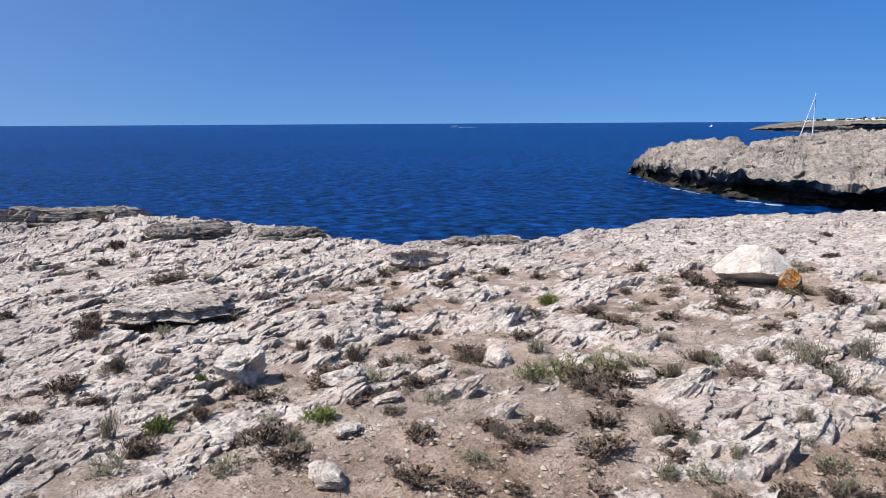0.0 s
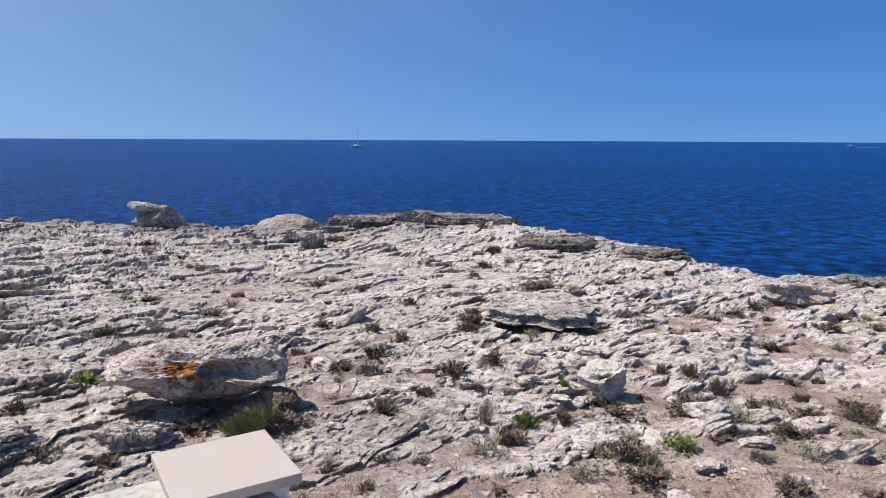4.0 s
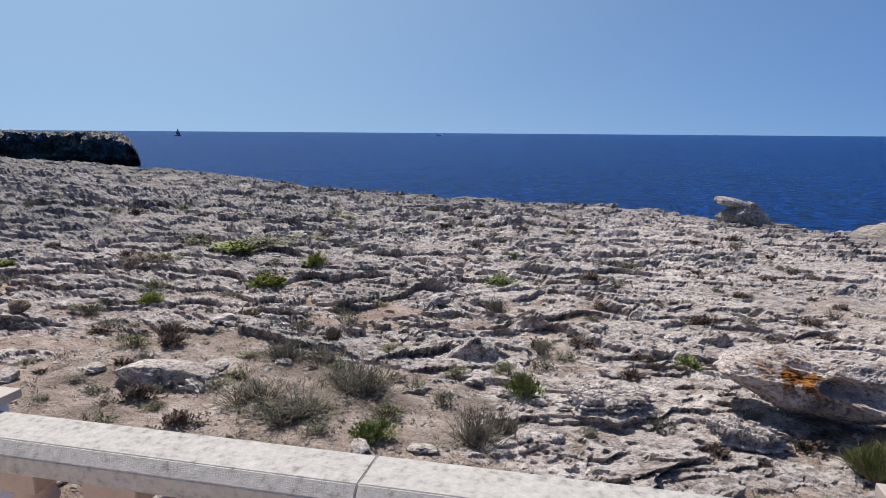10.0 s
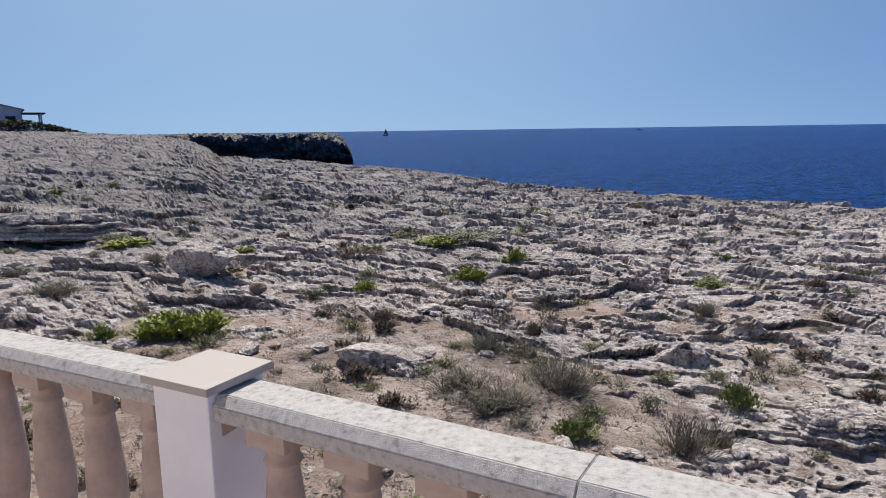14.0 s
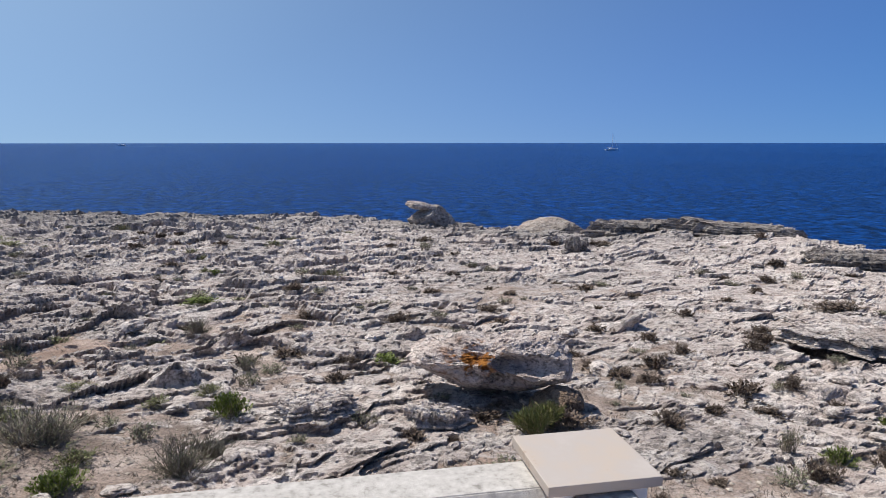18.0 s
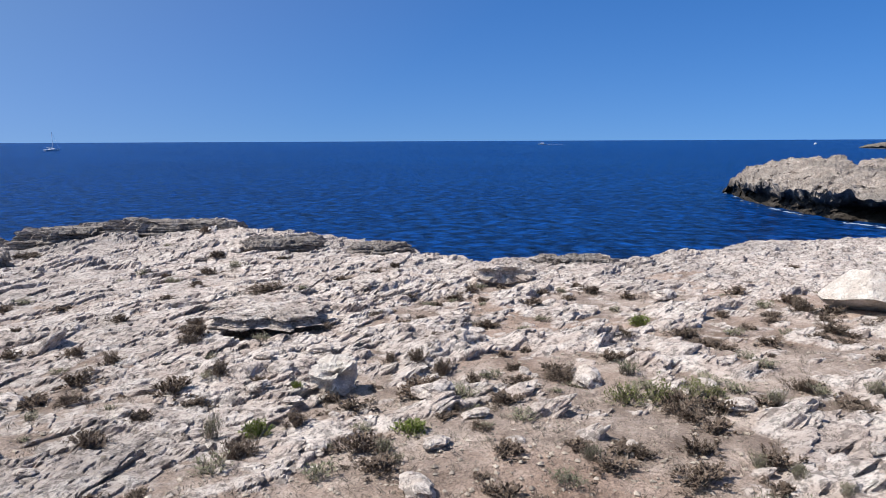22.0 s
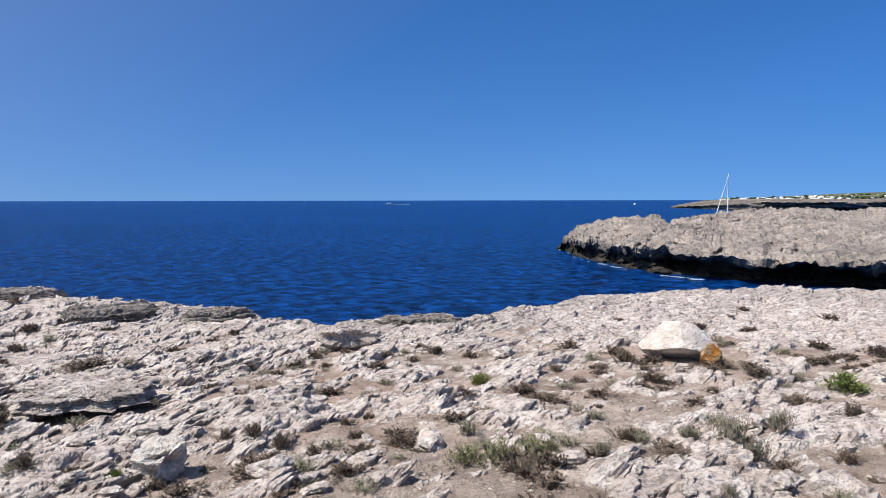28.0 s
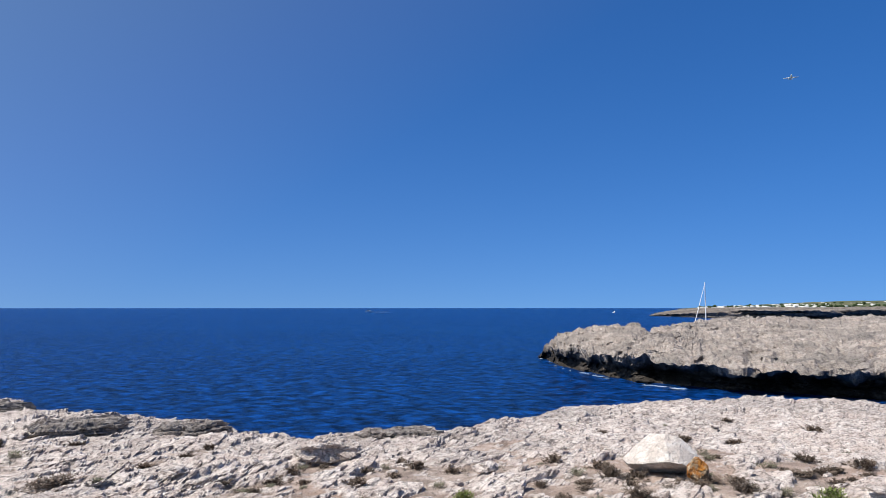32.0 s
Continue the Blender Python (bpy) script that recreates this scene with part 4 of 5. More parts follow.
    rock("boulder", -6.0, 3.98, (0.90, 0.52, 0.46), 15, 81, M_ROCK, "angular pale boulder with a shaded side", 0.02, (0, -8), "boulder", level=5, cut=12, rugged=0.15)
    rock("rock", -4.95, 3.84, (0.20, 0.14, 0.11), 0, 82, M_BROWN_ROCK, "small rust brown stone on bare soil", 0.0, level=4)


def loose_stones():
    rng = random.Random(12)
    kinds = [rock_mesh("loose_stone", (0.10 + 0.03 * k, 0.08 + 0.02 * k, 0.045 + 0.012 * k), 300 + k, M_ROCK, level=3, cut=14, rugged=0.30) for k in range(5)]
    xs, ys = [], []
    while len(xs) < 300:
        b, r = rng.uniform(-78, 95), 1.9 + 9 * rng.random() ** 1.4
        p = at(b, r)
        if p.y < 1.75 + 0.13 * p.x and p.x < 0.55:
            continue
        xs.append(p.x), ys.append(p.y)
    zs = ground_height(np.array(xs), np.array(ys))
    for x, y, z in zip(xs, ys, zs):
        o = new("loose_stone", rng.choice(kinds))
        s = rng.uniform(0.45, 1.5)
        o.matrix_world = pose(x, y, z - 0.012, rng.uniform(-12, 12), rng.uniform(-12, 12), rng.uniform(0, 360)) @ Matrix.Diagonal((s, s, s * rng.uniform(0.6, 1), 1))
        tagged(o, "small loose piece of pale limestone", "stone", "loose stones")


big_rocks()
loose_stones()


def gravel():
    """Grit and chips of stone strewn on the soil near the terrace."""
    rng = np.random.default_rng(9)
    n = 60000
    b, r = np.radians(rng.uniform(-75, 95, n)), 1.7 + 6.5 * rng.random(n) ** 1.5
    x, y = r * np.sin(b), r * np.cos(b)
    ok = ~((y < 1.7 + 0.13 * x) & (x < 0.5))
    x, y = x[ok], y[ok]
    z, soil = ground_height(x, y, True)
    keep = np.nonzero((soil > 0.5) | (rng.random(len(x)) < 0.10))[0][:17000]
    x, y, z = x[keep], y[keep], z[keep]
    k = len(keep)
    s = 0.004 + 0.013 * rng.random(k) ** 4
    oct_v = np.array([(1, 0, 0), (0, 1, 0), (-1, 0, 0), (0, -1, 0), (0, 0, 0.7), (0, 0, -0.5)], float)
    oct_f = np.array([(0, 1, 4), (1, 2, 4), (2, 3, 4), (3, 0, 4), (1, 0, 5), (2, 1, 5), (3, 2, 5), (0, 3, 5)])
    a = rng.uniform(0, 6.28, k)
    v = oct_v[None] * rng.uniform(0.6, 1.3, (k, 6, 1)) * s[:, None, None] * np.array((1.3, 1.0, 0.9))
    vx = v[..., 0] * np.cos(a)[:, None] - v[..., 1] * np.sin(a)[:, None] + x[:, None]
    vy = v[..., 0] * np.sin(a)[:, None] + v[..., 1] * np.cos(a)[:, None] + y[:, None]
    vz = v[..., 2] + z[:, None] + 0.3 * s[:, None]
    me = bpy.data.meshes.new("gravel")
    f = (oct_f[None] + 6 * np.arange(k)[:, None, None]).reshape(-1, 3)
    me.from_pydata(np.stack([vx, vy, vz], -1).reshape(-1, 3).tolist(), [], f.tolist())
    me.materials.append(mottled("stone_chip", [(0.3, (0.26, 0.22, 0.18)), (0.7, (0.52, 0.46, 0.4))], 9, 0.95, 0.1, 0, vary=0.1))
    tagged(new("gravel", me), "fine pale limestone gravel strewn on the soil", "gravel", kind="stuff")


gravel()


def litter():
    """Dead stalks and withered tufts, too many to count, on the soil."""
    rng = np.random.default_rng(19)
    n = 26000
    b, r = np.radians(rng.uniform(-78, 96, n)), 1.8 + 9.0 * rng.random(n) ** 1.4
    x, y = r * np.sin(b), r * np.cos(b)
    ok = ~((y < 1.75 + 0.13 * x) & (x < 0.5))
    x, y = x[ok], y[ok]
    z, soil = ground_height(x, y, True)
    keep = np.nonzero(soil > 0.4)[0][:5200]
    vs, fs = [], []
    for i in keep:
        tall = 0.012 + 0.035 * rng.random() ** 2
        for k in range(7):
            a, lean = rng.uniform(0, 6.28), rng.uniform(0.2, 1.3)
            ox, oy = rng.normal(0, 0.014, 2)
            wd = 0.0016
            px, py, pz = x[i] + ox, y[i] + oy, z[i] - 0.004
            tx, ty, tz = px + math.cos(a) * tall * lean, py + math.sin(a) * tall * lean, pz + tall
            m = len(vs)
            vs.extend([(px - wd * math.sin(a), py + wd * math.cos(a), pz), (px + wd * math.sin(a), py - wd * math.cos(a), pz), (tx, ty, tz), (px, py, pz + 2.2 * wd)])
            fs.extend([(m, m + 1, m + 2), (m + 1, m + 3, m + 2), (m + 3, m, m + 2)])
    me = bpy.data.meshes.new("litter")
    me.from_pydata(vs, [], fs)
    me.materials.append(M_TWIG)
    tagged(new("dry_litter", me), "withered grey-brown stalks scattered on the soil", "litter", kind="stuff")


litter()


# ---- plants ----
def tube(vs, fs, pts, r0, r1):
    """A thin three-sided twig through pts."""
    base = len(vs)
    for i, p in enumerate(pts):
        r = r0 + (r1 - r0) * i / (len(pts) - 1)
        for k in range(3):
            a = 2.094 * k
            vs.append((p[0] + r * math.cos(a), p[1] + r * math.sin(a), p[2] + r * 0.3 * math.sin(a + 1)))
    for i in range(len(pts) - 1):
        for k in range(3):
            a, b = base + 3 * i + k, base + 3 * i + (k + 1) % 3
            fs.append((a, b, b + 3, a + 3))


def leaf(vs, fs, p, d, up, size, width):
    """A leaf folded along its midrib."""
    s = d.cross(up)
    if s.length < 1e-4:
        s = Vector((1, 0, 0))
    s.normalize()
    base = len(vs)
    vs.extend([tuple(p), tuple(p + d * size * 0.5 + s * size * width + up * size * 0.06), tuple(p + d * size), tuple(p + d * size * 0.5 - s * size * width + up * size * 0.06), tuple(p + d * size * 0.5)])
    fs.extend([(base, base + 4, base + 1), (base + 4, base + 2, base + 1), (base, base + 3, base + 4), (base + 4, base + 3, base + 2)])


def raw(name, vs, fs, mat):
    me = bpy.data.meshes.new(name)
    me.from_pydata(vs, [], fs)
    me.materials.append(mat)
    return me


def shrub_meshes(seed, twigs, leaves, twig_mat, leaf_mat, leaf_size, leaf_width, spread=1.0, upright=0.0):
    """Twigs and leaves of a low cushion, one metre across and half a metre high."""
    rng = random.Random(seed)
    tv, tf, lv, lf = [], [], [], []
    lobes = [(rng.uniform(-0.3, 0.3), rng.uniform(-0.3, 0.3), rng.uniform(0.65, 1.1)) for _ in range(6)]
    for i in range(twigs):
        ox, oy, k = rng.choice(lobes)
        a, e = rng.uniform(0, 2 * math.pi), rng.uniform(0.15, 1.45) if not upright else rng.uniform(upright, 1.5)
        length = 0.5 * k * rng.uniform(0.65, 1.05)
        d = Vector((math.cos(a) * math.cos(e) * spread, math.sin(a) * math.cos(e) * spread, math.sin(e) * 0.95))
        p = Vector((ox * 0.55, oy * 0.55, -0.02))
        pts = [p]
        for s in range(3):
            d = (d + Vector((rng.uniform(-0.3, 0.3), rng.uniform(-0.3, 0.3), rng.uniform(-0.08, 0.22)))).normalized()
            pts.append(pts[-1] + d * length / 3)
        pts = [Vector((q.x, q.y, max(q.z, -0.01))) for q in pts]
        tube(tv, tf, pts, 0.009, 0.0035)
        for s in range(2):
            q = pts[2] if s else pts[3]
            e2 = (d + Vector((rng.uniform(-0.9, 0.9), rng.uniform(-0.9, 0.9), rng.uniform(-0.2, 0.7)))).normalized()
            tube(tv, tf, [q, q + e2 * length * 0.28], 0.005, 0.002)
        for s in range(leaves):
            j = rng.choice((1, 2, 2, 2))
            q = pts[j].lerp(pts[j + 1], rng.random()) + Vector((rng.uniform(-0.035, 0.035), rng.uniform(-0.035, 0.035), rng.uniform(-0.02, 0.04)))
            e2 = (d + Vector((rng.uniform(-1, 1), rng.uniform(-1, 1), rng.uniform(-0.3, 0.9)))).normalized()
            leaf(lv, lf, q, e2, Vector((0, 0, 1)), leaf_size * rng.uniform(0.6, 1.3), leaf_width)
    return raw("branchwork", tv, tf, twig_mat), raw("foliage", lv, lf, leaf_mat)


KINDS = {
    "dry": [shrub_meshes(20 + i, 90, 26, M_TWIG, M_DRYLEAF, 0.05, 0.24) for i in range(3)],
    "grey": [shrub_meshes(30 + i, 80, 7, M_TWIG, M_GREYGREEN, 0.06, 0.16, 0.8, 0.7) for i in range(3)],
    "green": [shrub_meshes(40 + i, 90, 18, M_TWIG, M_LEAF, 0.065, 0.28) for i in range(3)],
    "yellow": [shrub_meshes(50 + i, 90, 18, M_TWIG, M_YELLOWLEAF, 0.075, 0.30) for i in range(2)],
    "grass": [shrub_meshes(60 + i, 110, 12, M_STRAW, M_OLIVE, 0.20, 0.035, 0.7, 0.8) for i in range(2)],
    "mat": [shrub_meshes(100 + i, 80, 12, M_TWIG, M_OLIVE, 0.05, 0.25, 1.3) for i in range(2)],
    "small": [shrub_meshes(80 + i, 46, 20, M_TWIG, M_DRYLEAF, 0.075, 0.26) for i in range(3)],
    "wiry": [shrub_meshes(90 + i, 42, 6, M_TWIG, M_GREYGREEN, 0.08, 0.18, 0.8, 0.6) for i in range(2)],
    "open": [shrub_meshes(70 + i, 190, 9, M_TWIG, M_GREYGREEN, 0.04, 0.16, 1.0, 0.15) for i in range(2)],
}
LOOKS = {"dry": ("dry_shrub", "low dry grey-brown cushion shrub on limestone", "shrub"), "grey": ("grey_shrub", "wiry grey-green seaside shrub with upright twigs", "shrub"),
         "green": ("green_bush", "low dark green leafy bush between rocks", "bush"), "yellow": ("samphire_bush", "bright yellow-green leafy bush on bare rock", "bush"),
         "grass": ("grass_tuft", "green grassy tuft with dry straw stems", "grass tuft"), "mat": ("olive_mat", "low olive-green mat of plants among grey rock", "plant mat"), "small": ("dry_shrub", "small dry brown cushion plant in a soil pocket", "shrub"), "wiry": ("grey_shrub", "small wiry grey-green plant in a soil pocket", "shrub"),
         "open": ("bare_shrub", "open half-dry shrub with bare twigs", "shrub")}
PLANT_RNG = random.Random(77)


def plant(kind, x, y, w, h, z=None):
    name, label, cat = LOOKS[kind]
    tw, lv = PLANT_RNG.choice(KINDS[kind])
    z = floor_at(x, y) if z is None else z
    t = thing(name, pose(x, y, z - 0.012, 0, 0, PLANT_RNG.uniform(0, 360)), label, cat, "plants on the karst")
    t.scale = (w, w, h * 1.8)
    for me in (tw, lv):
        o = new(me.name.split(".")[0], me)
        o.parent = t
    return t


# kind, then x, y, width and height
GREEN = [(5.49, 2.93, 0.22, 0.13), (2.48, 2.61, 0.20, 0.09), (1.93, 3.16, 0.20, 0.13), (6.57, 0.18, 0.40, 0.16), (2.43, 3.52, 0.08, 0.07), (-1.08, 3.88, 0.25, 0.18), (-1.57, 2.94, 0.22, 0.13),
         (-2.07, 6.87, 0.42, 0.10), (-2.46, 8.78, 0.2, 0.1), (-0.21, 4.84, 0.24, 0.10), (-1.55, 3.05, 0.18, 0.11), (-4.88, 2.48, 0.26, 0.13)]
YELLOW = [(-4.58, 2.77, 0.52, 0.20), (-4.34, 2.93, 0.42, 0.19), (-4.45, 2.82, 0.40, 0.20), (-3.95, 5.59, 0.38, 0.15), (-4.51, 4.68, 0.26, 0.12), (-4.28, 6.91, 0.34, 0.18), (-5.64, 7.42, 0.75, 0.12), (-14.99, 6.63, 0.5, 0.18),
          (-8.47, 4.59, 0.7, 0.13), (-7.15, 5.33, 0.3, 0.09)]
LONG = [(3.62, 2.05, 0.30, 0.15), (3.80, 1.92, 0.34, 0.16), (3.95, 1.80, 0.28, 0.13), (4.05, 1.70, 0.22, 0.11)]
DRY_A = [(3.27, 3.36, 0.16, 0.11), (3.32, 3.18, 0.18, 0.13), (2.23, 4.08, 0.20, 0.10), (2.82, 2.62, 0.13, 0.07), (6.31, 2.57, 0.17, 0.09), (1.76, 3.03, 0.25, 0.13), (4.53, 1.38, 0.21, 0.10),
         (3.63, 1.70, 0.26, 0.10), (3.78, 2.57, 0.34, 0.09), (3.72, 2.91, 0.16, 0.07), (3.87, 6.21, 0.58, 0.12), (2.75, 2.38, 0.15, 0.06), (2.15, 3.11, 0.18, 0.09), (5.96, 0.49, 0.40, 0.12),
         (5.62, 0.15, 0.28, 0.11), (4.52, 0.44, 0.30, 0.08), (6.83, 2.07, 0.34, 0.14), (5.35, 2.48, 0.30, 0.09), (3.24, 3.61, 0.16, 0.08), (4.82, 4.75, 0.27, 0.07), (3.53, 4.70, 0.32, 0.09),
         (2.51, 5.00, 0.2, 0.08), (7.09, 1.24, 0.42, 0.12)]
DRY_B = [(1.15, 5.08, 0.17, 0.08), (1.48, 4.38, 0.22, 0.09), (1.91, 4.95, 0.25, 0.09), (1.31, 3.68, 0.24, 0.10), (1.62, 3.80, 0.16, 0.08), (0.72, 6.63, 0.31, 0.08), (2.65, 5.34, 0.23, 0.09),
         (-1.23, 7.38, 0.34, 0.10), (0.14, 3.54, 0.11, 0.06), (-0.52, 4.94, 0.22, 0.07), (3.26, 11.83, 0.6, 0.12), (-3.64, 3.96, 0.25, 0.12), (-5.90, 5.93, 0.7, 0.13), (-2.60, 4.45, 0.2, 0.12), (-11.12, 4.18, 1.0, 0.5)]
GREY = [(1.76, 3.28, 0.16, 0.14), (2.22, 2.53, 0.17, 0.12), (2.19, 2.39, 0.11, 0.08), (2.08, 2.74, 0.10, 0.06), (3.22, 1.18, 0.15, 0.09), (3.21, 1.02, 0.14, 0.09), (2.90, 1.02, 0.19, 0.11), (4.75, 0.78, 0.40, 0.20),
        (4.53, 0.63, 0.32, 0.15), (4.90, 0.54, 0.26, 0.16), (4.95, 0.90, 0.34, 0.16), (4.04, 1.38, 0.22, 0.11), (4.62, 1.00, 0.16, 0.10), (3.70, 0.64, 0.12, 0.07), (2.78, 1.74, 0.15, 0.11), (4.10, 0.18, 0.25, 0.09),
        (3.18, 0.83, 0.12, 0.07), (3.13, 0.42, 0.16, 0.10), (-1.17, 4.81, 0.25, 0.11), (-3.19, 3.30, 0.18, 0.14)]
OPEN = [(-1.87, 3.51, 0.50, 0.30), (-2.04, 3.61, 0.36, 0.24), (-1.12, 3.20, 0.34, 0.27), (-1.04, 3.40, 0.24, 0.2), (-2.01, 3.01, 0.55, 0.22), (-2.30, 3.11, 0.45, 0.22), (-2.64, 3.86, 0.42, 0.20), (-2.40, 3.97, 0.36, 0.18),
        (-6.45, 2.84, 0.62, 0.32), (-1.75, 5.62, 0.28, 0.22), (-7.09, 2.34, 0.36, 0.22), (-6.81, 4.52, 0.38, 0.18), (-6.94, 4.04, 0.38, 0.22), (-7.73, 3.03, 0.5, 0.25)]
MATS = [(-5.44, 7.54, 1.0, 0.13), (-8.06, 10.40, 0.9, 0.12), (-5.83, 6.16, 0.6, 0.13), (-6.83, 11.73, 0.66, 0.10), (-2.22, 7.30, 0.47, 0.11), (-2.99, 10.17, 0.26, 0.10), (-2.59, 8.80, 0.21, 0.08),
        (-5.59, 8.84, 1.0, 0.12), (-6.62, 7.61, 0.8, 0.13), (-4.85, 5.07, 0.33, 0.12), (-8.82, 4.57, 0.64, 0.12), (-8.98, 5.66, 0.7, 0.08), (-6.35, 11.32, 0.6, 0.1)]
LOW = [(2.39, 3.87, 0.16, 0.07), (2.75, 5.39, 0.2, 0.08), (4.10, 4.71, 0.2, 0.07), (4.56, 3.90, 0.25, 0.07), (4.90, 2.77, 0.24, 0.08), (5.17, 2.20, 0.34, 0.09), (6.21, 1.64, 0.32, 0.11), (6.76, 1.31, 0.5, 0.12),
       (6.64, 0.84, 0.32, 0.11), (7.65, 0.47, 0.48, 0.1), (4.55, 0.71, 0.24, 0.08), (4.26, 1.01, 0.22, 0.06), (3.00, 1.62, 0.14, 0.07), (3.03, 1.31, 0.12, 0.06), (3.69, 0.30, 0.2, 0.08), (4.76, 0.16, 0.2, 0.09), (3.16, 2.58, 0.13, 0.06)]
for kind, rows in (("mat", MATS), ("dry", LOW), ("green", GREEN), ("yellow", YELLOW), ("mat", LONG), ("dry", DRY_A), ("dry", DRY_B), ("grey", GREY), ("open", OPEN)):
    zs = ground_height(np.array([q[0] for q in rows]), np.array([q[1] for q in rows]))
    for (x, y, w, h), z in zip(rows, zs):
        plant(kind, x, y, w, h * 0.68 if kind == "open" else h, float(z))
plant("grass", 0.55, 3.60, 0.34, 0.16)
plant("grass", 0.67, 3.66, 0.26, 0.14)


def scatter_plants():
    """The lesser plants, where soil has gathered."""
    rng = random.Random(31)
    xs, ys = [], []
    for _ in range(16000):
        b, r = rng.uniform(-80, 96), 2.0 + 16 * rng.random() ** 1.3
        p = at(b, r)
        if p.y < 1.8 + 0.13 * p.x and p.x < 0.6 or r > shore(b)[0] * 0.8:
            continue
        xs.append(p.x), ys.append(p.y)
    xs, ys = np.array(xs), np.array(ys)
    z, soil = ground_height(xs, ys, True)
    ok = np.nonzero(soil + 0.4 * (np.arange(len(xs)) % 9 == 0) > 0.35)[0]
    done = []
    for i in ok:
        if len(done) > 560:
            break
        x, y = xs[i], ys[i]
        if any((x - a) ** 2 + (y - c) ** 2 < 0.03 for a, c in done):
            continue
        done.append((x, y))
        left = x < -1.0
        kind = rng.choice(("small", "small", "wiry", "wiry", "mat", "mat") if left else ("small", "small", "small", "wiry", "wiry"))
        w = rng.uniform(0.10, 0.26) * (1 + 0.05 * math.hypot(x, y))
        plant(kind, float(x), float(y), w, w * rng.uniform(0.22, 0.42), float(z[i]))


scatter_plants()


# ---- house on the rise ----
def build_house():
    wall = mottled("house_wall", [(0.3, (0.66, 0.60, 0.56)), (0.7, (0.74, 0.69, 0.65))], 0.8, 0.9, 0.1, 0.1, 0.01)
    tile = mottled("roof_tile", [(0.3, (0.36, 0.28, 0.24)), (0.7, (0.50, 0.41, 0.36))], 2.0, 0.85, 0.2, 0.4, 0.05)
    darkwood = mottled("dark_wood", [(0.3, (0.03, 0.025, 0.02)), (0.7, (0.08, 0.06, 0.045))], 4, 0.7, 0.2, 0)
    o = at(-70.5, 85)
    t = thing("house", pose(o.x, o.y, 1.6, 0, 0, 70.5), "white single-storey house with low tiled roofs and chimneys", "house")

    def gable(u0, u1, peak_u, eave, peak, depth, y0, overhang=0.25):
        bm = bmesh.new()
        prof = [(u0, 0), (u1, 0), (u1, eave[1]), (peak_u, peak), (u0, eave[0])]
        ends = [[bm.verts.new((u, y, z)) for u, z in prof] for y in (y0, y0 + depth)]
        for i in range(5):
            bm.faces.new((ends[0][i], ends[0][(i + 1) % 5], ends[1][(i + 1) % 5], ends[1][i]))
        bm.faces.new(ends[0][::-1])
        bm.faces.new(ends[1])
        bmesh.ops.recalc_face_normals(bm, faces=bm.faces)
        part("wall", bm, wall, t)
        for a, b in (((u0 - overhang, eave[0] - 0.08), (peak_u, peak)), ((peak_u, peak), (u1 + overhang, eave[1] - 0.08))):
            bm = bmesh.new()
            vs = [bm.verts.new(c) for y in (y0 - overhang, y0 + depth + overhang) for c in ((a[0], y, a[1] + 0.01), (b[0], y, b[1] + 0.01), (b[0], y, b[1] + 0.17), (a[0], y, a[1] + 0.17))]
            for q in ((0, 1, 2, 3), (7, 6, 5, 4), (0, 4, 5, 1), (1, 5, 6, 2), (2, 6, 7, 3), (3, 7, 4, 0)):
                bm.faces.new([vs[i] for i in q])
            bmesh.ops.recalc_face_normals(bm, faces=bm.faces)
            part("roof", bm, tile, t, "low pitched clay tile roof")
    gable(-2.7, 3.4, -2.6, (3.9, 2.45), 3.95, 7, 0)
    def shed(u0, u1, y0, y1, low, high):
        """A block whose single roof slope rises away from its front."""
        bm = bmesh.new()
        prof = [(y0, 0), (y1, 0), (y1, high), (y0, low)]
        prism(bm, prof, u1 - u0)
        bmesh.ops.translate(bm, verts=bm.verts, vec=((u0 + u1) / 2, 0, 0))
        part("wall", bm, wall, t)
        bm = bmesh.new()
        k = (high - low) / (y1 - y0)
        prism(bm, [(y0 - 0.3, low - 0.3 * k + 0.01), (y1, high + 0.01), (y1, high + 0.16), (y0 - 0.3, low - 0.3 * k + 0.16)], u1 - u0 + 0.4)
        bmesh.ops.translate(bm, verts=bm.verts, vec=((u0 + u1) / 2, 0, 0))
        part("roof", bm, tile, t, "low pitched clay tile roof")
    shed(-13, -4.9, -0.5, 5.0, 2.75, 4.2)
    shed(-4.85, -2.75, 0.6, 5.2, 3.0, 4.0)
    shed(-4.4, -0.6, -2.3, -0.02, 2.2, 2.75)
    for u, y, w, z0, z1 in ((-2.98, 2.0, 0.42, 3.0, 5.0), (-4.15, 0.1, 0.42, 2.0, 3.6)):
        bm = bmesh.new()
        box(bm, u, y, (z0 + z1) / 2, w, w, z1 - z0, 0, 0.03)
        c = part("chimney", bm, wall, t)
        bm = bmesh.new()
        box(bm, u, y, z1 + 0.22, w * 1.15, w * 1.15, 0.12)
        box(bm, u, y, z1 + 0.08, w * 0.7, w * 0.7, 0.2)
        part("chimney_cap", bm, darkwood, c, "dark chimney cap")
    for u, z, w, h, y in ((2.35, 1.45, 0.9, 0.75, 0), (-3.6, 1.25, 0.7, 1.6, -2.3), (-1.7, 1.35, 0.5, 1.0, -2.3), (-0.2, 1.5, 0.4, 0.6, 0)):
        bm = bmesh.new()
        box(bm, u, y, z, w, 0.12, h, 0, 0.02)
        p = part("window", bm, darkwood, t, "dark arched window opening")
        bm = bmesh.new()
        box(bm, u, y - 0.02, z - h / 2 - 0.05, w + 0.2, 0.2, 0.08)
        part("sill", bm, wall, p)
    bm = bmesh.new()
    box(bm, 4.4, 1.5, 2.12, 2.2, 4.0, 0.14)
